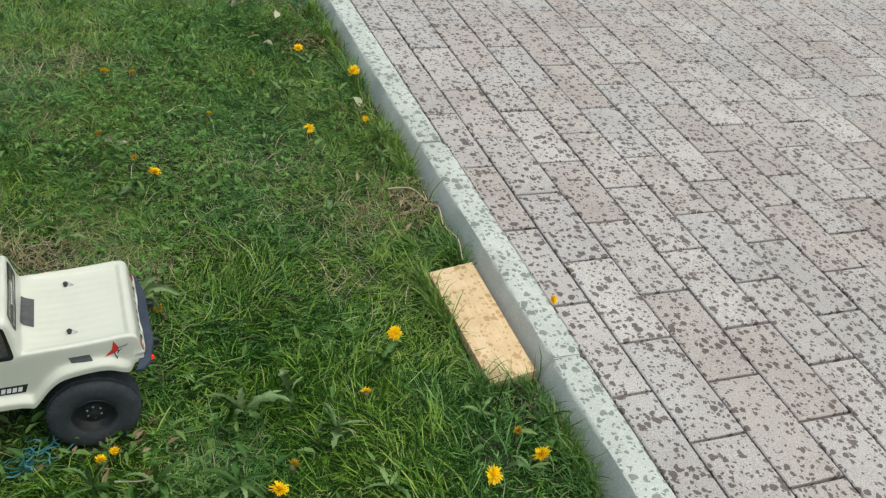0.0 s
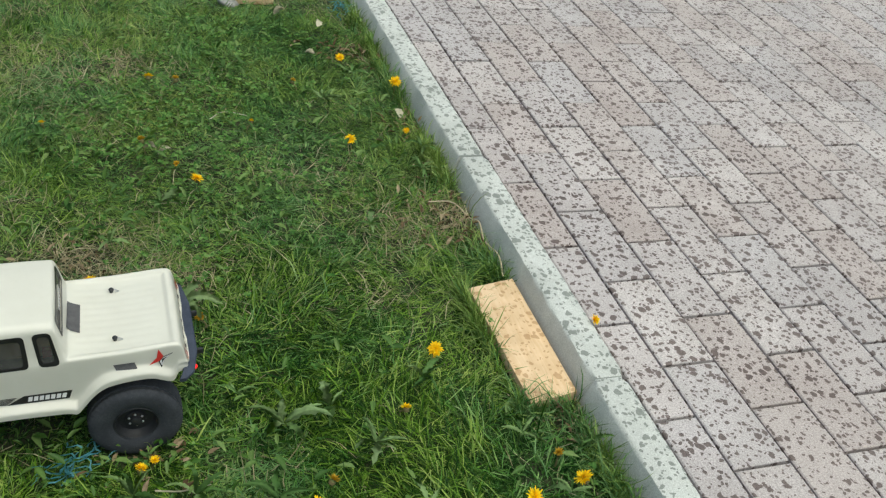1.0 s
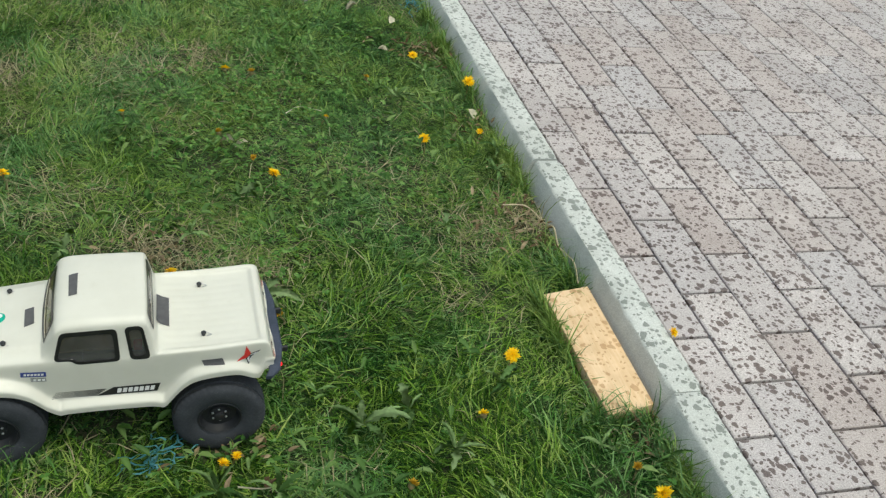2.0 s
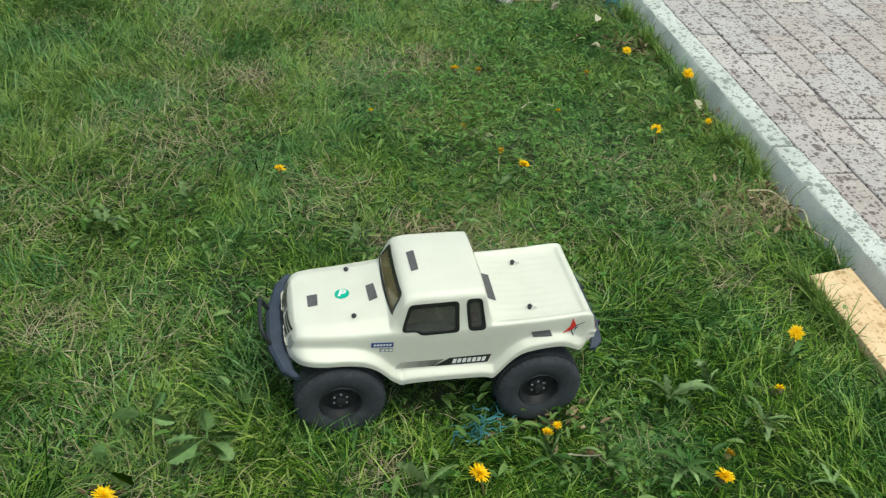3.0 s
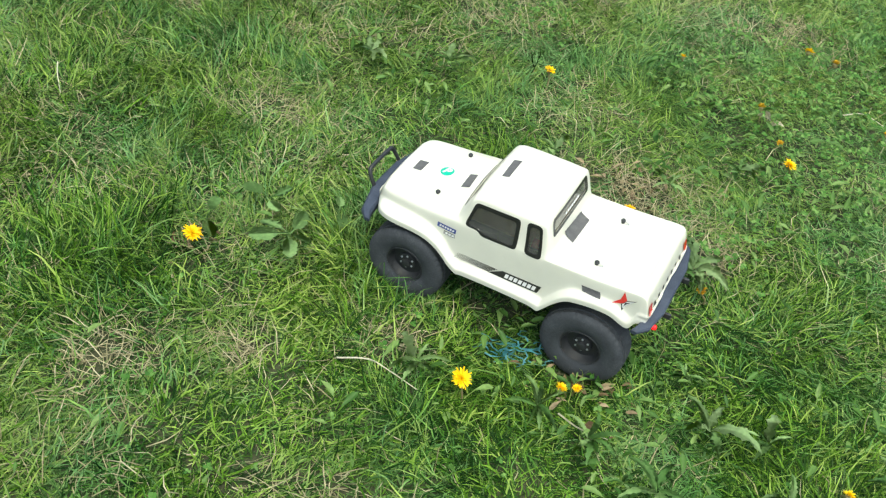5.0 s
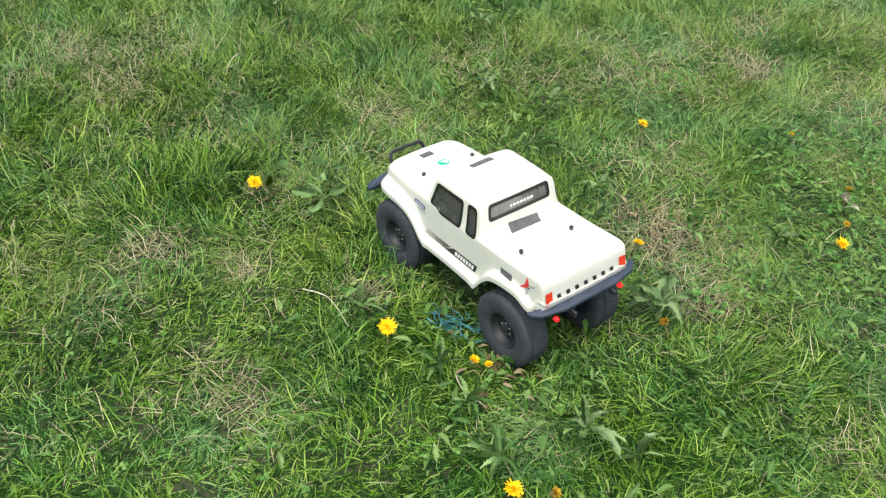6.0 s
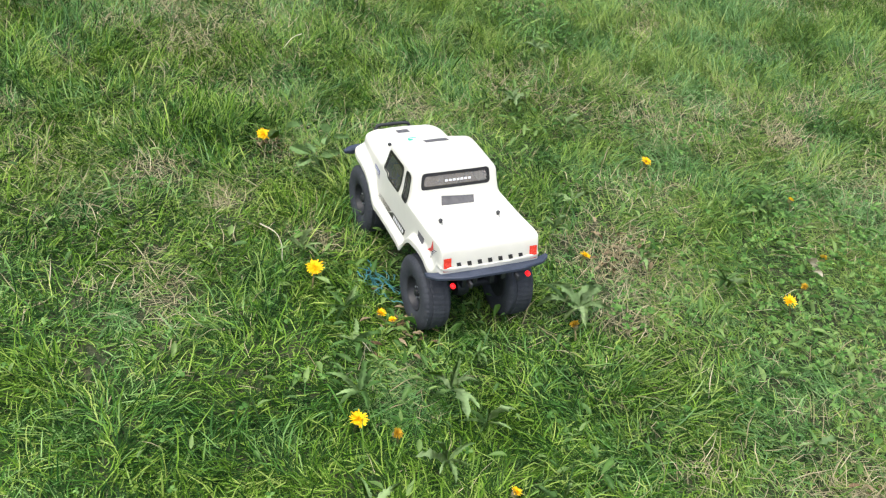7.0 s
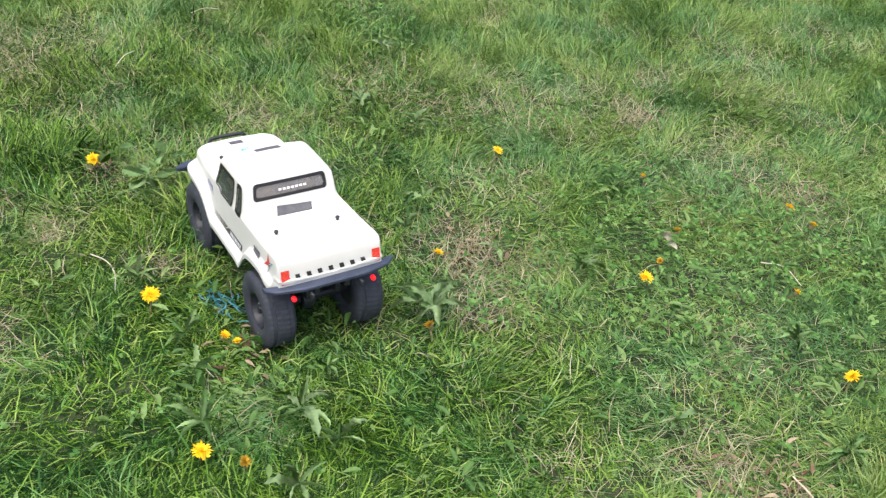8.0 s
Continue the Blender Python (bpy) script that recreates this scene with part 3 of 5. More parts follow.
cut.operation, cut.object, cut.solver = "DIFFERENCE", knife, "EXACT"
graph = bpy.context.evaluated_depsgraph_get()
graph.update()
shell_mesh = bpy.data.meshes.new_from_object(raw.evaluated_get(graph))
bpy.data.objects.remove(raw)
bpy.data.objects.remove(knife)
sm = bmesh.new()
sm.from_mesh(shell_mesh)
body = part("body", mesh_of("body", sm, mat_shell, True, 40), mat_shell, truck, "cream-white painted plastic body shell")

AIM = {"left": ((0, 1, 0), lambda u, v: (u, 0.3, v)), "right": ((0, -1, 0), lambda u, v: (u, -0.3, v)), "top": ((0, 0, 1), lambda u, v: (u, v, 0.5)),
       "front": ((1, 0, 0), lambda u, v: (0.5, u, v)), "back": ((-1, 0, 0), lambda u, v: (-0.5, u, v))}


def wrapped(rings, side, lift=0.0005, step=0.006):
    """A film laid on the shell: one outline filled, or a band between two outlines of one length."""
    bm = bmesh.new()
    if len(rings) == 1:
        bm.faces.new([bm.verts.new((u, v, 0)) for u, v in rings[0]])
    else:
        a, b = ([bm.verts.new((u, v, 0)) for u, v in ring] for ring in rings)
        for k in range(len(a)):
            j = (k + 1) % len(a)
            bm.faces.new((a[k], a[j], b[j], b[k]))
    bmesh.ops.triangulate(bm, faces=bm.faces[:])
    for _ in range(4):
        long = [e for e in bm.edges if e.calc_length() > step]
        if not long:
            break
        bmesh.ops.subdivide_edges(bm, edges=long, cuts=1)
        bmesh.ops.triangulate(bm, faces=bm.faces[:])
    out, start = AIM[side]
    out = Vector(out)
    for v in bm.verts:
        hit, normal, _, _ = skin.ray_cast(Vector(start(v.co.x, v.co.y)), -out)
        v.co = hit + normal * (lift if normal.dot(out) > 0 else -lift) if hit else skin.find_nearest(Vector(start(v.co.x, v.co.y)) - out * (0.31 if abs(out.x) else 0.2))[0]
    bmesh.ops.recalc_face_normals(bm, faces=bm.faces)
    if bm.faces and sum((f.normal.dot(out) for f in bm.faces)) < 0:
        bmesh.ops.reverse_faces(bm, faces=bm.faces[:])
    return bm


def grown(outline, by):
    cu, cv = (sum(p[k] for p in outline) / len(outline) for k in (0, 1))
    w, h = (max(p[k] for p in outline) - min(p[k] for p in outline) for k in (0, 1))
    return [(cu + (u - cu) * (1 + 2 * by / w), cv + (v - cv) * (1 + 2 * by / h)) for u, v in outline]


def eased(outline, share=0.16, steps=4):
    """The outline with its corners rounded."""
    out = []
    for a, b, c in zip([outline[-1]] + outline[:-1], outline, outline[1:] + outline[:1]):
        p, q = ([b[i] + (o[i] - b[i]) * min(0.4, share * 0.035 / math.dist(o, b)) for i in (0, 1)] for o in (a, c))
        for k in range(steps + 1):
            u = k / steps
            out.append(tuple((1 - u) ** 2 * p[i] + 2 * u * (1 - u) * b[i] + u * u * q[i] for i in (0, 1)))
    return out


def window(name, outline, side, glass, label):
    outline = eased(outline)
    pane = part(name, wrapped([grown(outline, 0.0004)], side, -0.0009), glass, truck, label)
    part("window_outline", wrapped([grown(outline, 0.0026), grown(outline, -0.0020)], side, 0.0004), mat_trim, pane)
    return pane


window("windscreen", SCREEN, "front", mat_glass, "smoke-tinted windscreen with a black outline")
window("rear_window", BACK_WINDOW, "back", mat_grey_glass, "tinted rear window with a black outline")
for side in ("left", "right"):
    window("door_window", DOOR_WINDOW, side, mat_dark_glass, "dark door window with a black outline")
    window("side_window", REAR_SIDE, side, mat_dark_glass, "narrow dark window behind the door")

for k in range(7):
    u = 0.0175 - 0.0062 * k
    part("window_bar", wrapped([[(u, 0.1950), (u - 0.0045, 0.1950), (u - 0.0045, 0.1984), (u, 0.1984)]], "back", 0.0002), mat_white_ink, truck, "white mark on the rear window")
part("wiring_plug", box(0.010, 0.008, 0.010, 0.001, (-0.036, 0.060, 0.171)), mat_red, truck, "red plug inside the cab")
tray = part("cab_tray", box(0.112, 0.112, 0.004, 0.001, (0.004, 0, 0.164)), mat_interior, truck, "tan tray inside the cab")


def film(name, outline, side, material, label="", parent=truck, lift=0.0006):
    return part(name, wrapped([outline], side, lift), material, parent, label)


def rect(u0, v0, u1, v1, slant=0.0):
    return [(u0, v0), (u1, v0), (u1 + slant, v1), (u0 + slant, v1)]


def disc(u, v, r, n=28):
    return [(u + r * math.cos(2 * math.pi * k / n), v + r * math.sin(2 * math.pi * k / n)) for k in range(n)]


# strips of hook tape
film("tape_strip", [(0.162, -0.004), (0.149, -0.005), (0.150, 0.016), (0.162, 0.017)], "top", mat_tape, "dark grey tape strip")
film("tape_strip", [(0.0890, -0.006), (0.0790, -0.008), (0.0770, 0.021), (0.0880, 0.024)], "top", mat_tape, "dark grey tape strip")
film("tape_strip", [(0.038, -0.018), (0.028, -0.021), (0.028, 0.018), (0.037, 0.020)], "top", mat_tape, "dark grey tape strip")
film("tape_strip", [(-0.0570, 0.023), (-0.0585, -0.029), (-0.0735, -0.024), (-0.0720, 0.028)], "top", mat_tape, "dark grey tape strip")
for side in ("left", "right"):
    film("tape_strip", [(-0.1065, 0.1540), (-0.1305, 0.1550), (-0.1335, 0.1470), (-0.1095, 0.1460)], side, mat_tape, "dark grey tape strip")
    # maker's plates on the wing, as plain bars
    film("badge", rect(0.0915, 0.1462, 0.0645, 0.1532), side, mat_navy, "small navy and white badge", lift=0.0005)
    for k in range(6):
        u = 0.0885 - 0.0037 * k
        film("badge_bar", rect(u, 0.1482, u - 0.0026, 0.1512, -0.0008), side, mat_white_ink, lift=0.0008)
    film("badge", rect(0.0815, 0.1388, 0.0650, 0.1445), side, mat_headlamp, "small grey badge", lift=0.0005)
    for k in range(3):
        u = 0.0790 - 0.0046 * k
        film("badge_bar", rect(u, 0.1400, u - 0.0033, 0.1432, -0.0006), side, mat_white_ink, lift=0.0008)
    # side stripe: a black wedge with pale bars, fading forwards in thin lines
    film("side_stripe", [(0.013, 0.1105), (-0.055, 0.1105), (-0.059, 0.1225), (-0.006, 0.1215), (0.004, 0.1155)], side, mat_ink, "black stripe along the door sill")
    for k in range(7):
        u = -0.0095 - 0.0062 * k
        film("stripe_bar", rect(u, 0.1128, u - 0.0046, 0.1195, -0.0014), side, mat_white_ink, lift=0.0009)
    for k in range(6):
        v = 0.1110 + 0.0016 * k
        film("stripe_line", [(0.012 - 0.002 * k, v), (0.062 - 0.001 * k, v + 0.0002), (0.062 - 0.001 * k, v + 0.0005), (0.012 - 0.002 * k, v + 0.0011)], side, mat_ink)
    # a four-pointed star, half red, half white with a black edge
    film("star_mark", [(-0.1605, 0.1545), (-0.1575, 0.1520), (-0.1470, 0.1485), (-0.1560, 0.1578), (-0.1583, 0.1705), (-0.1640, 0.1595)], side, mat_red, "red and white star mark", lift=0.0007)
    half = [(-0.1605, 0.1548), (-0.1640, 0.1592), (-0.1752, 0.1638), (-0.1650, 0.1538), (-0.1608, 0.1430), (-0.1578, 0.1518)]
    film("star_mark", half, side, mat_ink, lift=0.0005)
    film("star_mark", grown(half, -0.0019), side, mat_white_ink, lift=0.0009)
    film("star_mark", [(-0.1622, 0.1560), (-0.1685, 0.1592), (-0.1640, 0.1545), (-0.1615, 0.1490)], side, mat_ink, lift=0.0012)

sticker = film("round_sticker", disc(0.119, 0.0012, 0.0092), "top", mat_green, "round green sticker with a white letter", lift=0.0005)
letter = bpy.data.curves.new("letter", "FONT")
letter.body, letter.size, letter.align_x, letter.align_y = "P", 0.0170, "CENTER", "CENTER"
letter.offset = 0.0007
holder = new("holder", letter)
graph = bpy.context.evaluated_depsgraph_get()
flat = bpy.data.meshes.new_from_object(holder.evaluated_get(graph))
bpy.data.objects.remove(holder)
lb = bmesh.new()
lb.from_mesh(flat)
for v in lb.verts:
    # upright as read from behind the truck's left side
    p, q = v.co.x * 0.94 - v.co.y * -0.34, v.co.y * 0.94 - v.co.x * 0.34
    u, w = 0.119 - p, 0.0012 - q
    hit, normal, _, _ = skin.ray_cast(Vector((u, w, 0.5)), Vector((0, 0, -1)))
    v.co = hit + normal * (0.0011 if normal.z > 0 else -0.0011)
bmesh.ops.recalc_face_normals(lb, faces=lb.faces)
part("letter", lb, mat_white_ink, sticker)

# grille: chevrons across the nose, lamps at its corners
for k in range(4):
    z = 0.1585 - 0.0062 * k
    for s in (1, -1):
        film("grille_bar", [(s * 0.003, z - 0.004), (s * 0.016, z - 0.004), (s * (0.045 - 0.003 * k), z + 0.001), (s * (0.045 - 0.003 * k), z - 0.0022), (s * 0.017, z - 0.0075), (s * 0.003, z - 0.0075)], "front", mat_ink)
for s in (1, -1):
    film("headlamp", [(s * 0.048, 0.154), (s * 0.0585, 0.150), (s * 0.0575, 0.139), (s * 0.050, 0.137), (s * 0.046, 0.146)], "front", mat_headlamp, "grey printed headlamp", lift=0.0006)
    film("tail_lamp", rect(s * 0.0600, 0.1400, s * 0.0715, 0.1590), "back", mat_lens, "red tail lamp", lift=0.0012)
for k in range(7):
    u = 0.0475 - 0.0158 * k
    film("tailgate_bar", rect(u - 0.0032, 0.1440, u + 0.0032, 0.1506, 0.0014), "back", mat_ink)

# body posts with clips
for x, z in ((0.109, 0.170), (-0.111, 0.165)):
    for s in (1, -1):
        post = part("body_post", lathe([(0.0022, z - 0.004), (0.0022, z + 0.0028), (0.0030, z + 0.003), (0.0032, z + 0.0046), (0.0018, z + 0.0062)], 12, "Z"), mat_black, truck, m=pose(x, s * 0.0455, 0))
        part("clip", tube(curve_points([(0.002, 0.001, z + 0.002), (-0.004, -0.002, z + 0.0018), (-0.009, 0.001, z + 0.0016), (-0.0035, 0.003, z + 0.0018)], 4), 0.0004, 6), mat_steel, post)


# wheels
def tyre_mesh():
    prof = [(0.0264, -0.0165), (0.0300, -0.0195), (0.0380, -0.0212), (0.0470, -0.0212), (0.0515, -0.0200), (0.0545, -0.0178), (0.0562, -0.0150), (0.0565, -0.0090), (0.0568, -0.0085), (0.0568, -0.0030),
            (0.0568, 0.0030), (0.0568, 0.0085), (0.0565, 0.0090), (0.0562, 0.0150), (0.0545, 0.0178), (0.0515, 0.0200), (0.0470, 0.0212), (0.0380, 0.0212), (0.0300, 0.0195), (0.0264, 0.0165)]
    steps = 132
    bm = bmesh.new()
    rings = []
    for i, (r, a) in enumerate(prof):
        ring = []
        for k in range(steps):
            u = 2 * math.pi * k / steps
            q = r
            if 4 <= i <= 15:
                row = 0 if i <= 6 else 1 if i <= 9 else 2 if i <= 12 else 0
                hollow = (k + row) % 3 == 0
                q -= 0.0011 if hollow else 0
            if i in (7, 12):
                q -= 0.0014
            ring.append(bm.verts.new((q * math.cos(u), a, q * math.sin(u))))
        rings.append(ring)
    for p, q in zip(rings, rings[1:]):
        for k in range(steps):
            bm.faces.new((p[k], p[(k + 1) % steps], q[(k + 1) % steps], q[k]))
    bmesh.ops.recalc_face_normals(bm, faces=bm.faces)
    return mesh_of("tyre", bm, mat_tyre, True, 30)


def rim_mesh():
    bm = lathe([(0.020, -0.0170), (0.0272, -0.0170), (0.0272, 0.0172), (0.0262, 0.0182), (0.0248, 0.0172), (0.0236, 0.0110), (0.0210, 0.0070), (0.0130, 0.0075), (0.0120, 0.0105), (0.0065, 0.0110), (0.0060, 0.0150), (0.0040, 0.0158)], 60)
    return mesh_of("wheel", bm, mat_black, True, 28)


tyre, rim = tyre_mesh(), rim_mesh()
bolt = mesh_of("bolt", lathe([(0.0015, 0.0), (0.0016, 0.0012), (0.0009, 0.0018)], 8), mat_steel)
for x, z in ((0.128, 0.0655), (-0.127, 0.0585)):
    for s in (1, -1):
        wheel = part("wheel", rim, mat_black, truck, "black six-bolt wheel", pose(x, s * 0.0665, z, 0, 0, 0 if s > 0 else 180) @ pose(0, 0, 0, 0, 23 * x * 50, 0))
        part("tyre", tyre, mat_tyre, wheel, "large dusty black off-road tyre")
        for k in range(6):
            u = 2 * math.pi * k / 6
            part("bolt", bolt, mat_steel, wheel, m=pose(0.0090 * math.cos(u), 0.0106, 0.0090 * math.sin(u)))

# chassis under the shell
part("chassis_rail", box(0.33, 0.008, 0.016, 0.002, (0, 0.022, 0.090)), mat_black, truck)
part("chassis_rail", box(0.33, 0.008, 0.016, 0.002, (0, -0.022, 0.090)), mat_black, truck)
part("skid_plate", box(0.10, 0.07, 0.012, 0.004, (0, 0, 0.080)), mat_black, truck)
part("battery", box(0.10, 0.04, 0.025, 0.003, (-0.02, 0, 0.110)), mat_black, truck)
part("steering_servo", box(0.040, 0.024, 0.022, 0.002, (0.150, 0.018, 0.108)), mat_blue, truck, "blue servo behind the front bumper")
for x, z in ((0.128, 0.0655), (-0.127, 0.0585)):
    axle = part("axle", tube([(x, -0.056, z), (x, 0.056, z)], 0.0065, 14), mat_black, truck)
    part("gear_case", lathe([(0.002, -0.012), (0.014, -0.009), (0.0165, 0.0), (0.014, 0.009), (0.002, 0.012)], 20), mat_black, axle, m=pose(x, 0.010, z))
    for s in (1, -1):
        shock = part("shock", tube([(x - 0.010 * (1 if x > 0 else -1), s * 0.036, z + 0.004), (x - 0.022 * (1 if x > 0 else -1), s * 0.034, z + 0.062)], 0.0042, 12), mat_black, truck)
        part("spring", tube(curve_points([(x - 0.010 * (1 if x > 0 else -1) - 0.012 * (1 if x > 0 else -1) * k / 24 + 0.0062 * math.cos(k * 1.57), s * 0.035 + 0.0062 * math.sin(k * 1.57), z + 0.012 + 0.040 * k / 24) for k in range(25)], 2), 0.0009, 6), mat_blue, shock)
        part("link", tube([(x - 0.006 * (1 if x > 0 else -1), s * 0.028, z - 0.004), (0.045 * (1 if x > 0 else -1), s * 0.018, 0.079)], 0.0028, 10), mat_black, truck)


def bar_loft(stations):
    """A plate through stations of (y, x, z, depth, height)."""
    bm = bmesh.new()
    rows = []
    for y, x, z, d, h in stations:
        c = min(d, h) * 0.25
        ring = [(-d / 2 + c, -h / 2), (d / 2 - c, -h / 2), (d / 2, -h / 2 + c), (d / 2, h / 2 - c), (d / 2 - c, h / 2), (-d / 2 + c, h / 2), (-d / 2, h / 2 - c), (-d / 2, -h / 2 + c)]
        rows.append([bm.verts.new((x + a, y, z + b)) for a, b in ring])
    for p, q in zip(rows, rows[1:]):
        for k in range(8):
            bm.faces.new((p[k], p[(k + 1) % 8], q[(k + 1) % 8], q[k]))
    bm.faces.new(rows[0])
    bm.faces.new(rows[-1])
    bmesh.ops.recalc_face_normals(bm, faces=bm.faces)
    return bm


front = part("front_bumper", bar_loft([(-0.097, 0.181, 0.128, 0.008, 0.005), (-0.082, 0.191, 0.124, 0.015, 0.011), (-0.042, 0.200, 0.120, 0.020, 0.015), (-0.032, 0.202, 0.1205, 0.022, 0.017),
                                          (0.032, 0.202, 0.1205, 0.022, 0.017), (0.042, 0.200, 0.120, 0.020, 0.015), (0.082, 0.191, 0.124, 0.015, 0.011), (0.097, 0.181, 0.128, 0.008, 0.005)]), mat_bumper, truck, "blue-grey plastic front bumper")
part("bull_bar", tube(curve_points([(0.206, 0.033, 0.122), (0.214, 0.032, 0.136), (0.2185, 0.029, 0.146), (0.2195, 0.021, 0.149), (0.2195, -0.021, 0.149), (0.2185, -0.029, 0.146), (0.214, -0.032, 0.136), (0.206, -0.033, 0.122)], 5), 0.0028, 10), mat_black, front, "black tubular hoop")
for s in (1, -1):
    part("bumper_mount", box(0.05, 0.008, 0.010, 0.002, (0.180, s * 0.022, 0.106)), mat_black, front)
    part("front_light", lathe([(0.0030, 0.0), (0.0030, 0.002), (0.0022, 0.0035), (0.0008, 0.0042)], 14), mat_led, front, "small lit white diode", pose(0.197, s * 0.060, 0.113, 0, 0, -90))
rear = part("rear_bumper", bar_loft([(-0.094, -0.184, 0.133, 0.008, 0.005), (-0.082, -0.192, 0.1335, 0.014, 0.006), (-0.045, -0.197, 0.1325, 0.018, 0.007), (0.045, -0.197, 0.1325, 0.018, 0.007), (0.082, -0.192, 0.1335, 0.014, 0.006), (0.094, -0.184, 0.133, 0.008, 0.005)]), mat_bumper, truck, "blue-grey plastic rear bumper")
for s in (1, -1):
    part("bumper_mount", box(0.04, 0.008, 0.010, 0.002, (-0.176, s * 0.022, 0.118)), mat_black, rear)
    part("tow_hook", box(0.012, 0.004, 0.008, 0.001, (-0.208, s * 0.036, 0.124)), mat_black, rear)
    part("rear_light", lathe([(0.0034, 0.0), (0.0034, 0.004), (0.0026, 0.0058), (0.0010, 0.0066)], 14), mat_red_led, rear, "small lit red diode", pose(-0.198, s * 0.058, 0.119, 0, 0, 90))


# ---- things on the lawn ----
def on_lawn(x, y, up=0.0):
    return float(rise(x, y)) + up


board = tagged(new("board"), "short raw pine board with rain spots lying against the kerb", "board")
bb = bmesh.new()
corners = [(0.5455, 0.877), (0.6245, 0.890), (0.6250, 1.158), (0.5405, 1.142)]
low = [bb.verts.new((x, y, 0.001)) for x, y in corners]
top = [bb.verts.new((x, y, 0.0190)) for x, y in corners]
bb.faces.new(low)
bb.faces.new(top)
for k in range(4):
    bb.faces.new((low[k], low[(k + 1) % 4], top[(k + 1) % 4], top[k]))
bmesh.ops.recalc_face_normals(bb, faces=bb.faces)
bmesh.ops.bevel(bb, geom=bb.edges[:], offset=0.0012, segments=2, affect="EDGES", profile=0.5)
part("plank", bb, mat_wood, board)

offcut = tagged(new("wood_offcut", mesh_of("wood_offcut", box(0.10, 0.045, 0.02, 0.002), mat_wood)), "small pine offcut in the grass", "wood offcut")
offcut.matrix_world = pose(0.375, 2.345, on_lawn(0.375, 2.345, 0.014), 0, 3, 4)
pb = bmesh.new()
bmesh.ops.create_icosphere(pb, subdivisions=3, radius=0.026)
for v in pb.verts:
    v.co *= 1 + 0.22 * noise.noise(v.co * 45)
    v.co.z *= 0.6
pebble = tagged(new("stone", mesh_of("stone", pb, mat_stone)), "pale grey stone in the grass", "stone")
pebble.matrix_world = pose(0.315, 2.33, on_lawn(0.315, 2.33, 0.008))

cord = [(0.548, 1.392), (0.591, 1.382), (0.613, 1.340), (0.6185, 1.312), (0.6165, 1.272), (0.6195, 1.215), (0.612, 1.168)]
tagged(new("twine", mesh_of("twine", tube(curve_points([(x, y, 0.020 + 0.006 * math.sin(9 * k)) for k, (x, y) in enumerate(cord)], 8), 0.0012, 8), mat_string)), "pale loose twine lying in the grass by the kerb", "twine")

STALKS = [[(-1.542, 0.919), (-1.512, 0.910), (-1.489, 0.888), (-1.467, 0.853)], [(-1.113, 1.222), (-1.112, 1.188), (-1.106, 1.153)], [(-0.245, 0.722), (-0.210, 0.738), (-0.183, 0.742), (-0.137, 0.731)],
          [(0.190, 1.694), (0.222, 1.714), (0.266, 1.709)], [(-0.940, 0.978), (-0.912, 0.950), (-0.880, 0.922)],
          [(-1.60, 1.95), (-1.57, 1.93), (-1.55, 1.90)], [(0.02, 0.80), (0.05, 0.79), (0.085, 0.80)]]
for run in STALKS:
    pts = curve_points([(x, y, on_lawn(x, y, 0.030 + 0.006 * (k % 2))) for k, (x, y) in enumerate(run)], 5)
    tagged(new("dry_stalk", mesh_of("dry_stalk", tube(pts, 0.0011, 6, 0.5), mat_dead)), "bleached dry grass stalk lying on the lawn", "stalk", "dry stalks")


def scrap(x, y, turn, seed):
    """A torn plastic film: a tangle of narrow curled shreds, each a part."""
    r = random.Random(seed)
    litter = tagged(new("plastic_scrap"), "torn teal plastic shreds tangled in the grass", "litter", "plastic scraps")
    litter.matrix_world = pose(x, y, on_lawn(x, y, 0.010), 0, 0, turn) @ Matrix.Diagonal((0.8, 0.8, 0.7, 1))
    for _ in range(22):
        bm = bmesh.new()
        a = r.uniform(0, 6.28)
        p = Vector((r.uniform(-0.035, 0.035), r.gauss(0, 0.010), r.uniform(0.004, 0.024)))
        last = None
        for _ in range(6):
            a += r.uniform(-1.1, 1.1)
            q = p + Vector((math.cos(a), math.sin(a) * 0.6, r.uniform(-0.5, 0.5))) * 0.011
            side = Vector((-math.sin(a), math.cos(a), r.uniform(-0.8, 0.8))).normalized() * 0.0014
            ends = (bm.verts.new(p + side), bm.verts.new(p - side)) if last is None else last
            nxt = (bm.verts.new(q + side), bm.verts.new(q - side))
            bm.faces.new((ends[0], ends[1], nxt[1], nxt[0]))
            last, p = nxt, q
        bmesh.ops.solidify(bm, geom=bm.faces[:], thickness=0.0004)
        part("shred", bm, mat_teal, litter)


scrap(-0.068, 0.872, 20, 20)
scrap(0.590, 2.262, 60, 60)


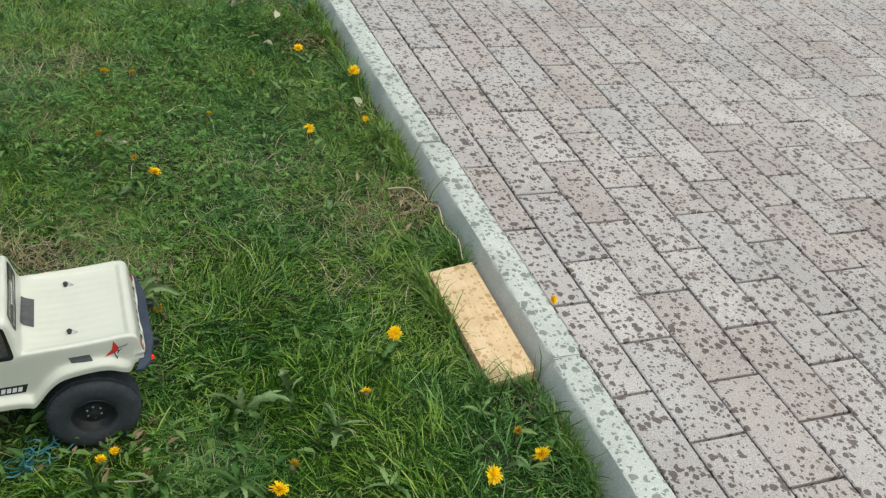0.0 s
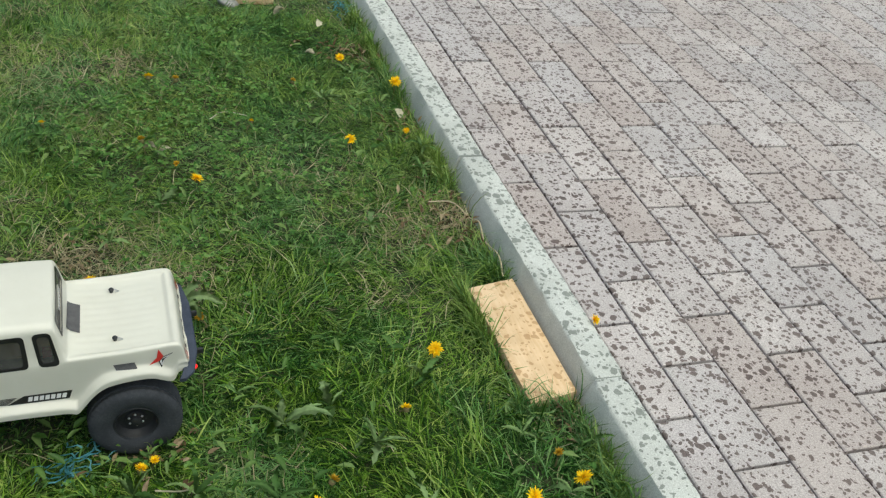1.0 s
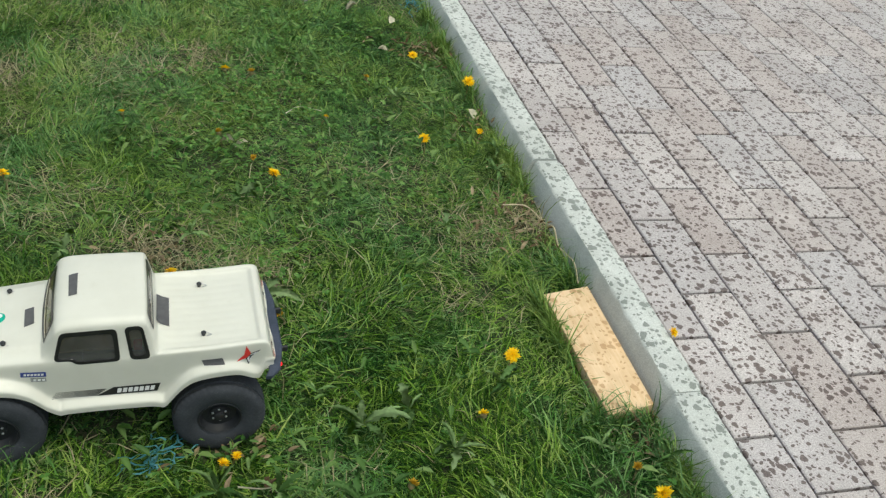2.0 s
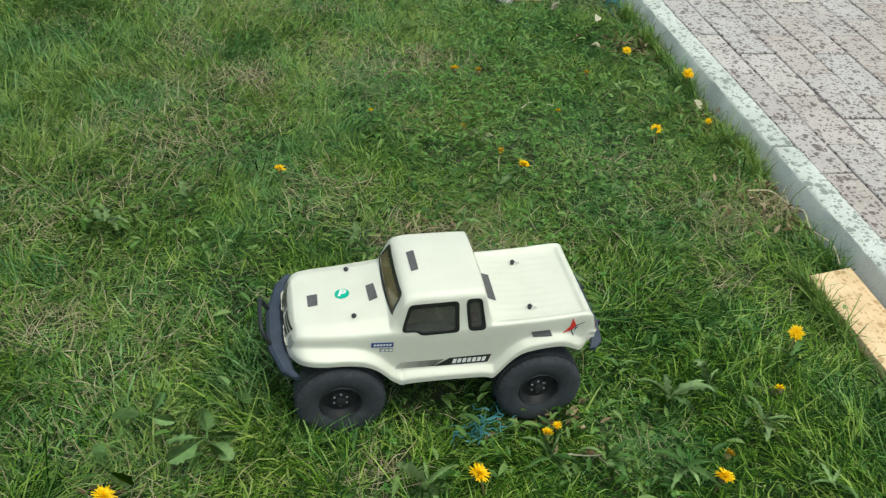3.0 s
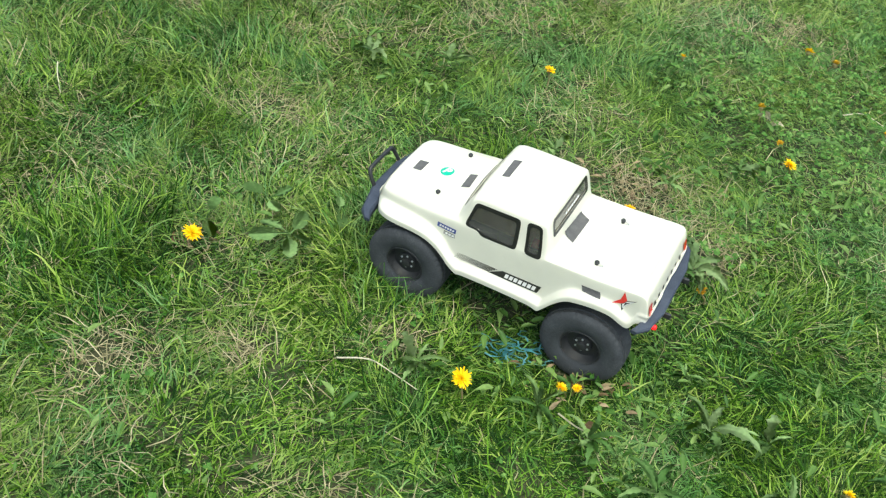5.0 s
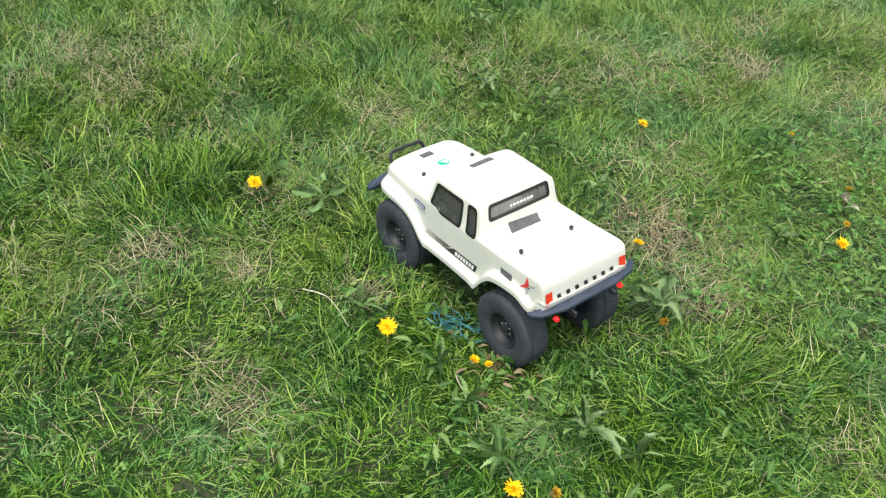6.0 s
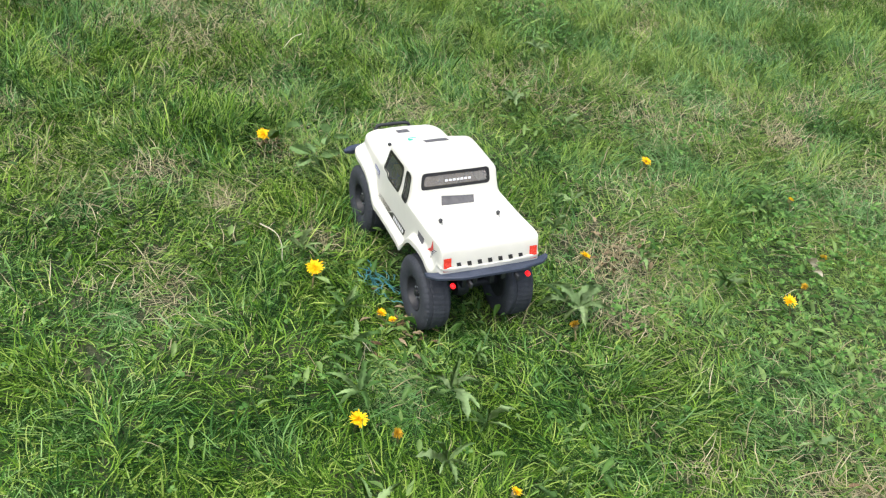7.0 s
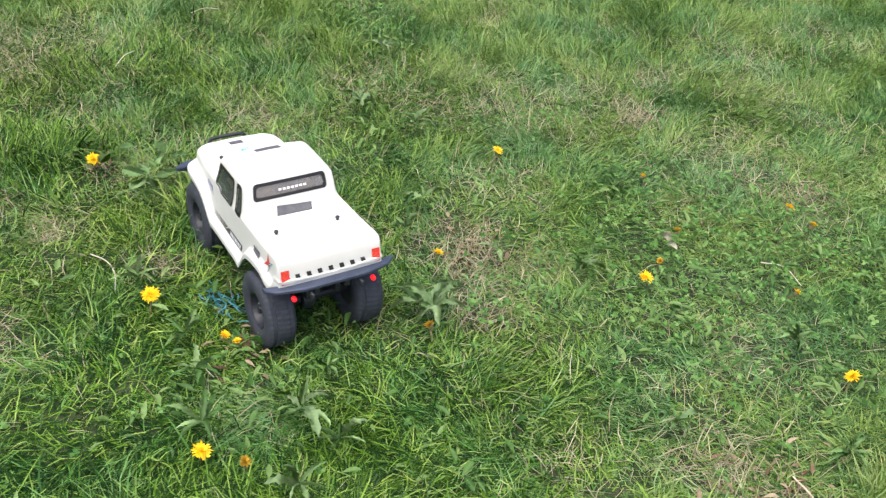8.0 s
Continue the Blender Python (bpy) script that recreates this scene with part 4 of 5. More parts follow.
# ---- weeds ----
def leaf_mesh(name, length, width, lobes, arch, seed, material, oval=False):
    """A leaf along +x from its foot: lobed edge, raised midrib fold, drooping tip."""
    r = random.Random(seed)
    n = 16
    bm = bmesh.new()
    rows = []
    for k in range(n + 1):
        s = k / n
        w = width * (math.sin(math.pi * min(1, s ** 0.75)) ** 0.8 * 0.92 + 0.07) * (1 - 0.999 * (s > 0.999))
        if oval:
            w = width * (0.12 + 0.9 * math.sqrt(max(0.0, 1 - ((s - 0.64) / 0.362) ** 2)))
        if lobes:
            w *= 0.42 + 0.62 * abs(((s * lobes) % 1.0) * 1.05 - 0.12)
        wl, wr = w * r.uniform(0.8, 1.15), w * r.uniform(0.8, 1.15)
        x = length * (s - 0.10 * s * s * arch)
        z = length * (0.42 * math.sin(s * 2.2) * arch - 0.32 * s * s * arch)
        y = length * 0.06 * math.sin(s * 2.6 + seed)
        rows.append([bm.verts.new((x, y - wl, z + wl * 0.14)), bm.verts.new((x, y, z - width * 0.02)), bm.verts.new((x, y + wr, z + wr * 0.14))])
    for p, q in zip(rows, rows[1:]):
        for a in range(2):
            bm.faces.new((p[a], p[a + 1], q[a + 1], q[a]))
    bmesh.ops.solidify(bm, geom=bm.faces[:], thickness=0.0003)
    bmesh.ops.recalc_face_normals(bm, faces=bm.faces)
    return mesh_of(name, bm, material, True, 60)


LOBED = [leaf_mesh("leaf", 0.064, 0.0085, 4.3 + k, 0.30 + 0.12 * k, k, mat_rosette) for k in range(4)]
BROAD = [leaf_mesh("leaf", 0.058, 0.0125, 0, 0.06 + 0.05 * k, 10 + k, mat_plantain, True) for k in range(3)]
PALE = [leaf_mesh("leaf", 0.075, 0.016, 3.2, 0.8, 20 + k, mat_pale_leaf) for k in range(2)]
weeds = random.Random(11)


def rosette(x, y, size, kind, count, name="dandelion_plant", label="low dandelion rosette of lobed green leaves", pale=0.0):
    if (abs(x - TRUCK[0]) < 0.24 and abs(y - TRUCK[1]) < 0.12) or (x > 0.48 and 0.83 < y < 1.21):
        return None
    plant = tagged(new(name), label, "weed", "weed rosettes")
    plant.matrix_world = pose(x, y, on_lawn(x, y, 0.006))
    turn = weeds.uniform(0, 360)
    for k in range(count):
        me = weeds.choice(PALE if weeds.random() < pale else kind)
        s = size * weeds.uniform(0.5, 0.88)
        part("leaf", me, None, plant, m=pose(0, 0, 0.036 if kind is BROAD else 0.031, weeds.uniform(-18, 18), -weeds.uniform(0, 9 if kind is BROAD else 13), turn + 360 * k / count + weeds.uniform(-25, 25)) @ Matrix.Scale(s, 4))
    return plant


for x, y, size, count in ((-0.413, 0.859, 1.15, 5), (-0.480, 0.905, 0.95, 3), (-0.523, 0.828, 0.9, 2), (-0.384, 0.938, 0.9, 2)):
    rosette(x, y, size, BROAD, count, "plantain_plant", "pale smooth oval weed leaves flat on the lawn")
for x, y, size, pale in ((-0.189, 1.266, 0.9, 0.2), (0.135, 0.940, 0.65, 0), (-0.790, 1.496, 0.8, 0.5), (-0.566, 1.328, 0.8, 0.5), (-0.444, 1.389, 0.8, 0.3),
                         (0.063, 1.119, 1.0, 0.4), (-0.005, 0.791, 1.0, 0), (0.065, 0.782, 1.0, 0), (0.188, 0.879, 1.1, 0.3), (0.595, 0.785, 0.8, 0),
                         (0.398, 0.940, 0.9, 0), (0.084, 1.134, 1.1, 0.7), (0.500, 0.810, 0.8, 0), (0.30, 0.83, 0.9, 0.1),
                         (0.560, 1.480, 0.8, 0), (0.585, 1.560, 0.9, 0), (0.43, 1.76, 0.9, 0), (0.49, 1.70, 0.9, 0), (0.52, 1.88, 0.9, 0), (0.36, 1.60, 0.8, 0), (0.25, 1.90, 0.9, 0),
                         (-0.16, 0.77, 0.9, 0.1), (0.16, 0.76, 1.0, 0), (0.34, 0.72, 0.9, 0), (-1.30, 1.42, 0.6, 0.3)):
    rosette(x, y, size, LOBED, weeds.randint(4, 7), pale=pale)
for _ in range(14):
    x, y = weeds.uniform(-0.55, 0.58), weeds.uniform(0.70, 2.2)
    rosette(x, y, weeds.uniform(0.5, 0.85), LOBED, weeds.randint(5, 7), pale=0.1)


# ---- dandelion flowers ----
def head_mesh(name, radius, material, seed, closed=0.0):
    """Layered narrow petals round a centre, over a green cup."""
    r = random.Random(seed)
    bm = bmesh.new()
    for ring, (count, reach, tilt) in enumerate(((32, 1.0, 6), (30, 0.88, 20), (24, 0.66, 38), (18, 0.44, 58), (10, 0.24, 76))):
        for k in range(count):
            a = 2 * math.pi * (k + r.uniform(-0.3, 0.3)) / count
            e = radians(min(86, tilt + r.uniform(-14, 14) + closed * 55))
            w, l = radius * 0.075, radius * reach * r.uniform(0.70, 1.12)
            out, across, up = Vector((math.cos(a), math.sin(a), 0)), Vector((-math.sin(a), math.cos(a), 0)), Vector((0, 0, 1))
            d = out * math.cos(e) + up * math.sin(e)
            base = Vector((0, 0, 0.0005 * ring))
            v = [bm.verts.new(base + across * w * 0.6), bm.verts.new(base - across * w * 0.6), bm.verts.new(base + d * l * 0.75 - across * w + up * l * 0.05),
                 bm.verts.new(base + d * l - across * w * 0.5), bm.verts.new(base + d * l + across * w * 0.5), bm.verts.new(base + d * l * 0.75 + across * w + up * l * 0.05)]
            bm.faces.new(v)
    return mesh_of(name, bm, material, False)


OPEN = [head_mesh("flower_head", 0.0122, mat_petal, k) for k in range(3)]
SMALL = [head_mesh("flower_head", 0.0095, mat_petal, 5 + k, 0.35) for k in range(2)]
FADED = [head_mesh("flower_head", 0.0105, mat_faded, 8 + k, 0.5) for k in range(2)]
CUP = mesh_of("cup", lathe([(0.001, -0.008), (0.0045, -0.006), (0.0055, -0.001), (0.0030, 0.0015)], 12, "Z"), mat_stem)
blooms = random.Random(5)


def dandelion(x, y, heads, height=0.045, size=1.0, label="yellow dandelion flower in the grass"):
    """The flower stands so that its head is over (x, y)."""
    lean = (blooms.uniform(-0.012, 0.012), blooms.uniform(-0.012, 0.012))
    if abs(x - TRUCK[0]) < 0.22 and abs(y - TRUCK[1]) < 0.10:
        return
    flower = tagged(new("dandelion_flower"), label, "flower", "dandelions")
    z = on_lawn(x, y)
    flower.matrix_world = pose(x - lean[0], y - lean[1], z)
    part("stem", tube(curve_points([(0, 0, -0.004), (lean[0] * 0.3, lean[1] * 0.3, height * 0.5), (lean[0], lean[1], height - 0.006)], 4), 0.0016, 8, 0.8), mat_stem, flower)
    tip = pose(lean[0], lean[1], height, blooms.uniform(-38, 20), blooms.uniform(-30, 30), blooms.uniform(0, 360)) @ Matrix.Scale(size, 4)
    head = part("flower_head", blooms.choice(heads), None, flower, m=tip)
    part("cup", CUP, None, head)


for x, y, h, s in ((0.599, 1.813, 0.045, 1.15), (0.509, 1.953, 0.035, 0.95), (0.453, 1.614, 0.03, 1.0), (0.144, 1.486, 0.03, 1.0), (0.090, 1.866, 0.03, 0.95), (0.432, 0.991, 0.038, 1.0), (0.473, 0.703, 0.035, 1.15), (0.551, 0.720, 0.035, 1.15),
                   (0.205, 0.744, 0.035, 1.1), (-0.523, 0.794, 0.035, 1.15), (-0.294, 1.485, 0.03, 0.9), (-1.660, 1.066, 0.04, 1.1), (-0.274, 0.993, 0.035, 1.0), (-0.116, 0.987, 0.035, 1.0), (-0.041, 1.210, 0.03, 0.85), (-0.100, 0.772, 0.04, 1.15)):
    dandelion(x, y, OPEN, h, s)
for x, y in ((-0.035, 0.926), (-0.018, 0.916), (0.024, 0.854), (0.007, 0.841), (-0.241, 0.969), (-0.174, 0.965), (0.577, 1.64), (0.361, 0.895), (0.272, 1.695), (-0.11, 1.69)):
    dandelion(x, y, SMALL, 0.025, blooms.uniform(0.7, 0.95), "half-closed small yellow dandelion in the grass")
for x, y in ((0.233, 0.786), (0.115, 1.542), (0.060, 1.625), (0.107, 1.113), (0.543, 0.776), (0.144, 1.869), (0.387, 1.868)):
    dandelion(x, y, FADED, 0.025, blooms.uniform(0.7, 1.0), "faded orange dandelion in the grass")
fallen = tagged(new("picked_flower"), "yellow flower head fallen on the pavement by the kerb", "flower")
fallen.matrix_world = pose(0.694, 1.000, 0.056, 35, 20, 0)
part("flower_head", SMALL[0], None, fallen)

# bleached leaves and petals
CURL = [leaf_mesh("dry_leaf", 0.036, 0.010, 0, 0.9, 30 + k, mat_dead) for k in range(2)]
for x, y, a, s in ((0.405, 2.211, 20, 1.0), (0.494, 2.133, 60, 0.8), (0.085, 1.575, 10, 0.8), (0.46, 1.99, 160, 0.7), (0.576, 1.688, 100, 0.8), (0.086, 1.592, 200, 0.9)):
    ob = tagged(new("dry_leaf", CURL[int(a) % 2]), "small bleached dry leaf on the lawn", "leaf", "dry leaves")
    ob.matrix_world = pose(x, y, on_lawn(x, y, 0.026), weeds.uniform(-20, 20), weeds.uniform(-25, 10), a) @ Matrix.Scale(s, 4)


# ---- grass ----
BARE = [(0.047, 1.961, 0.05), (-0.452, 2.015, 0.05), (0.39, 1.15, 0.03), (-0.487, 0.60, 0.05), (-0.12, 0.56, 0.05), (-0.36, 0.69, 0.03), (-0.88, 1.85, 0.05), (0.10, 1.20, 0.04), (-0.60, 1.13, 0.03), (-0.060, 1.285, 0.085), (-0.210, 0.813, 0.045), (-0.330, 1.858, 0.05), (-1.17, 0.723, 0.05), (-0.991, 0.784, 0.035), (-1.596, 1.152, 0.05), (-1.692, 1.293, 0.045), (-0.933, 1.28, 0.04),
        (-1.710, 1.655, 0.045), (-1.731, 1.996, 0.06), (0.579, 1.366, 0.06), (0.60, 0.86, 0.05), (0.50, 1.33, 0.05), (-1.42, 1.30, 0.05), (0.61, 1.9, 0.035), (0.60, 2.0, 0.03)]
LUSH = [(0.33, 0.98, 0.10), (0.42, 0.80, 0.09), (0.25, 1.12, 0.10), (0.55, 1.52, 0.04), (0.30, 1.25, 0.08), (-1.30, 1.70, 0.10), (-0.62, 0.72, 0.08), (-1.45, 1.15, 0.10), (0.61, 1.60, 0.035), (-0.93, 0.83, 0.08)]

WEEDY = [(0.169, 1.659, 0.16), (0.038, 1.611, 0.14), (0.223, 1.480, 0.13), (0.014, 1.460, 0.11), (0.417, 1.733, 0.13), (0.255, 1.930, 0.16), (0.00, 0.90, 0.14), (0.12, 0.82, 0.10), (0.30, 1.02, 0.06), (0.46, 1.62, 0.08), (-0.44, 1.36, 0.09), (-0.57, 1.33, 0.07), (-0.79, 1.49, 0.06)]

DRY = [(0.047, 1.961, 0.10), (-0.452, 2.015, 0.12), (0.36, 1.51, 0.07), (-0.53, 0.86, 0.06), (0.05, 1.26, 0.09), (-0.88, 1.85, 0.12), (-0.40, 0.68, 0.07), (0.15, 0.83, 0.06), (-0.48, 0.48, 0.10), (-0.12, 0.56, 0.10), (-0.60, 1.13, 0.09), (-0.45, 0.89, 0.06), (-1.02, 1.25, 0.10), (-0.04, 1.72, 0.08), (-0.70, 1.60, 0.10), (-0.55, 2.45, 0.14), (-0.30, 2.20, 0.12), (-0.10, 1.83, 0.12), (0.50, 1.33, 0.09), (-0.41, 1.60, 0.10), (-0.22, 1.46, 0.09), (0.03, 1.38, 0.08), (-0.31, 1.76, 0.12), (-0.51, 1.88, 0.14), (-1.72, 1.65, 0.12), (-1.70, 1.31, 0.09), (-1.40, 1.53, 0.08), (-1.60, 1.15, 0.09), (-1.24, 1.06, 0.08), (-1.30, 2.03, 0.12), (-0.69, 0.91, 0.07), (-1.07, 0.98, 0.06), (-1.18, 0.74, 0.07)]


def near(spots, x, y):
    total = np.zeros_like(x)
    for a, b, r in spots:
        total = np.maximum(total, np.exp(-((x - a) ** 2 + (y - b) ** 2) / (r * r)))
    return total


def blade_mesh(name, x, y, length, width, azimuth, lean, curl, material, lift=0.0, joints=3):
    """Tapered jointed blades that lean, curl over and swing aside."""
    n = len(x)
    p = np.stack([x, y, rise(x, y) - 0.002 + lift], -1)
    twist, swing = rng.uniform(-0.9, 0.9, n), rng.normal(0, 0.55, n)
    cuts, widths = ([0.0, 0.40, 0.74, 1.0], (0.75, 1.0, 0.74)) if joints == 3 else ([0.0, 0.55, 1.0], (0.9, 1.0))
    side = np.stack([-np.sin(azimuth + twist), np.cos(azimuth + twist), rng.uniform(-0.3, 0.3, n)], -1)
    verts = np.empty((n, 2 * joints + 1, 3))
    for k, (a, b) in enumerate(zip(cuts, cuts[1:])):
        verts[:, 2 * k] = p + side * (width * widths[k] / 2)[:, None]
        verts[:, 2 * k + 1] = p - side * (width * widths[k] / 2)[:, None]
        t = np.clip(lean + curl * (a + b) / 2, 0, 1.95)
        turn = azimuth + swing * (a + b)
        p = p + ((b - a) * length)[:, None] * np.stack([np.cos(turn) * np.sin(t), np.sin(turn) * np.sin(t), np.cos(t)], -1)
    verts[:, -1] = p
    verts[..., 2] = np.maximum(verts[..., 2], rise(verts[..., 0], verts[..., 1]) + 0.001 + 0.004 * rng.random((n, 1)))
    faces = [0, 1, 3, 2, 2, 3, 5, 4, 4, 5, 6] if joints == 3 else [0, 1, 3, 2, 2, 3, 4]
    loops = (np.arange(n) * (2 * joints + 1))[:, None] + np.array(faces)
    return array_mesh(name, verts.reshape(-1, 3), np.tile([4] * (joints - 1) + [3], n), loops.ravel(), material)


def scattered(count, spread=0.006, tuft=5):
    """Roots in loose tufts over the grown part of the lawn."""
    m = int(count / tuft * 1.4)
    cx, cy = rng.uniform(-1.8, 0.63, m), rng.uniform(0.10, 3.42, m)
    keep = grown_here(cx, cy)
    cx, cy = cx[keep], cy[keep]
    lead = 9.0 * field(cx, cy, 0.16, 6) + 5.0 * field(cx, cy, 0.05, 7) + rng.normal(0, 0.55, len(cx))
    x = (cx[:, None] + rng.normal(0, spread, (len(cx), tuft))).ravel()
    y = (cy[:, None] + rng.normal(0, spread, (len(cx), tuft))).ravel()
    return x, y, np.repeat(lead, tuft)


def under_things(x, y):
    """True where the board, the kerb or a wheel stands."""
    on_board = (x > 0.541) & (y > 0.876) & (y < 1.159)
    a = radians(TRUCK[2])
    u, v = (x - TRUCK[0]) * math.cos(a) + (y - TRUCK[1]) * math.sin(a), -(x - TRUCK[0]) * math.sin(a) + (y - TRUCK[1]) * math.cos(a)
    wheel_here = (np.abs(np.abs(u) - 0.128) < 0.030) & (np.abs(np.abs(v) - 0.0665) < 0.024)
    return on_board | (x > 0.624) | wheel_here


def thick(x, y):
    """From 0 in the thin places of the lawn to 1 in its thick tufts."""
    m = field(x, y, 0.11, 3) * 0.55 + field(x, y, 0.38, 4) * 0.45
    m = np.clip((m - 0.30) / 0.40, 0, 1)
    return m * m * (3 - 2 * m)


def sward(count, tuft, scale, width, joints, name, about, dark=mat_deep_grass, light=mat_grass):
    """One layer of the lawn's grass: longer in the lush spots, thin on the bare ones."""
    x, y, lead = scattered(count, 0.007, tuft)
    bare, lush = near(BARE, x, y), near(LUSH, x, y)
    clump = thick(x, y)
    keep = ~under_things(x, y) & (rng.random(len(x)) > bare * 0.90) & (rng.random(len(x)) < 0.66 + 0.34 * clump + lush)
    x, y, lead, clump, bare, lush = (v[keep] for v in (x, y, lead, clump, bare, lush))
    n = len(x)
    long = rng.gamma(6, 1 / 6, n) * (0.034 + 0.022 * clump + 0.024 * lush - 0.008 * bare) * scale
    trod = np.exp(-(((x - TRUCK[0]) / 0.17) ** 4 + ((y - TRUCK[1]) / 0.075) ** 4))
    long = np.clip(long * (1 - 0.50 * trod), 0.010, 0.110)
    wide = np.clip(rng.normal(width, width * 0.25, n) * np.interp(x, [-0.6, 0.0], [1.0, 0.95]), 0.0008, 0.0040)
    lean, curl, way = np.abs(rng.normal(0.42, 0.34, n)), rng.uniform(0.2, 1.8, n), lead + rng.normal(0, 0.62, n)
    weedy = near(WEEDY, x, y)
    long = long * np.interp(x, [-0.4, 0.1], [0.92, 0.74]) * np.where(x > -0.6, np.interp(y, [1.2, 1.6], [1.0, 0.8]), 1.0) * (1 - 0.2 * weedy)
    lean = lean + np.interp(x, [-0.4, 0.1], [0.0, 0.22])
    lean = np.where(rng.random(n) < 0.38 + 0.35 * weedy + 0.3 * trod + 0.2 * near(DRY, x, y), lean + 0.6, lean)
    # darker blades towards low y and the kerb, paler ones farther out
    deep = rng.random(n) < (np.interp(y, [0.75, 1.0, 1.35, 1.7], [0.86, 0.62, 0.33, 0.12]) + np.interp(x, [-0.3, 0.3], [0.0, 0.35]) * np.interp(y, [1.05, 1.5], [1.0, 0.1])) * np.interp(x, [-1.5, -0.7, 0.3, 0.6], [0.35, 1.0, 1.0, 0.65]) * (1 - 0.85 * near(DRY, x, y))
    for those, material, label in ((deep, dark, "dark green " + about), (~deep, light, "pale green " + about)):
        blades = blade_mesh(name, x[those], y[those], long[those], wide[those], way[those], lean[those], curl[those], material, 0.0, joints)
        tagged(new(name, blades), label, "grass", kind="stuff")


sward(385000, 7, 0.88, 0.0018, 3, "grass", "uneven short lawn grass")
# this low layer is coloured darker to stand for shade in the gaps
sward(300000, 5, 0.58, 0.0016, 2, "undergrass", "fine low undergrowth of lawn grass with shade in its colour", mat_shaded_under, mat_pale_under)

# uneven tufts that stand up against the kerb
y = rng.uniform(0.35, 3.2, 16000)
x = 0.622 - 0.030 * rng.random(len(y)) ** 1.6
# and round the board's edges
x[:1500], y[:1500] = 0.541 - 0.016 * rng.random(1500), rng.uniform(0.87, 1.16, 1500)
x[1500:1900], y[1500:1900] = rng.uniform(0.545, 0.62, 400), 0.875 - 0.014 * rng.random(400)
keep = ~under_things(x, y) & (rng.random(len(y)) < np.clip(3.2 * field(x * 0 + 0.6, y, 0.07, 7) - 1.0, 0.10, 1.0) * (1 - 0.7 * near(BARE, x, y)) * (1 - 0.95 * near([(0.61, 1.31, 0.12)], x, y)))
x, y = x[keep], y[keep]
n = len(x)
edging = new("kerb_grass", blade_mesh("kerb_grass", x, y, np.clip(rng.gamma(6, 1 / 6, n) * 0.044, 0.015, 0.085), rng.uniform(0.0012, 0.0024, n), rng.normal(3.3, 1.1, n), np.abs(rng.normal(0.25, 0.25, n)), rng.uniform(0.2, 1.6, n), mat_grass, 0.0, 3))
tagged(edging, "taller uncut green grass against the kerb", "grass", kind="stuff")

x, y, lead = scattered(150000, 0.010, 3)
dry = near(BARE, x, y) * 0.8 + near(DRY, x, y) * 0.26 + np.interp(x, [-0.9, -0.3, 0.2], [1.2, 0.6, 0.35]) * (1 - thick(x, y)) * (0.12 + 0.65 * np.clip(field(x, y, 0.30, 5) - 0.25, 0, 1))
keep = ~under_things(x, y) & (rng.random(len(x)) < dry * np.where((x > -0.15) & (y < 1.1), 0.5, 1.0))
x, y, lead = x[keep], y[keep], lead[keep]
n = len(x)
straw = new("straw", blade_mesh("straw", x, y, rng.uniform(0.018, 0.062, n), rng.uniform(0.0007, 0.0016, n), rng.uniform(0, 6.28, n), rng.uniform(0.5, 1.45, n), rng.uniform(-0.1, 1.0, n), mat_straw, 0.003, 2))
tagged(straw, "dry tan straw and thatch among the grass", "straw", kind="stuff")

x, y = rng.uniform(-9.5, 0.62, 26000), rng.uniform(-5.0, 11.0, 26000)
keep = ~grown_here(x, y)
x, y = x[keep], y[keep]
n = len(x)
far_grass = new("outer_grass", blade_mesh("outer_grass", x, y, rng.uniform(0.03, 0.09, n), rng.uniform(0.004, 0.010, n), rng.uniform(0, 6.28, n), rng.uniform(0.2, 1.0, n), rng.uniform(0.2, 1.4, n), mat_grass, 0.0, 2))
tagged(far_grass, "thinner lawn grass farther from the kerb", "grass", kind="stuff")


def leaflet_mesh(name, x, y, z, size, azimuth, tilt, material, leaflets):
    """Small round leaves, one or three to a stalk, each a folded six-corner blade."""
    n = len(x)
    shape = np.array([(0, 0, 0), (0.35, 0.42, 0.10), (0.80, 0.46, 0.10), (1.0, 0.0, -0.02), (0.80, -0.46, 0.10), (0.35, -0.42, 0.10)])
    if leaflets == 1:
        shape = np.array([(0, 0, 0), (0.22, 0.36, 0.12), (0.58, 0.44, 0.14), (1.15, 0.05, -0.10), (0.66, -0.34, 0.14), (0.30, -0.44, 0.12)])
    verts = np.empty((n, leaflets, 6, 3))
    for k in range(leaflets):
        a = azimuth + k * 2 * np.pi / max(leaflets, 1) + rng.normal(0, 0.15, n)
        e = tilt + rng.normal(0, 0.25, n)
        out = np.stack([np.cos(a) * np.cos(e), np.sin(a) * np.cos(e), np.sin(e)], -1)
        across = np.stack([-np.sin(a), np.cos(a), rng.normal(0, 0.2, n)], -1)
        up = np.cross(out, across)
        for j, (u, v, w) in enumerate(shape):
            verts[:, k, j] = np.stack([x, y, z], -1) + size[:, None] * (out * u + across * v * (1.0 if leaflets > 1 else 0.42) + up * w)
    total = n * leaflets
    loops = (np.arange(total) * 6)[:, None] + np.array([0, 1, 2, 3, 0, 3, 4, 5])
    return array_mesh(name, verts.reshape(-1, 3), np.full(2 * total, 4), loops.ravel(), material)


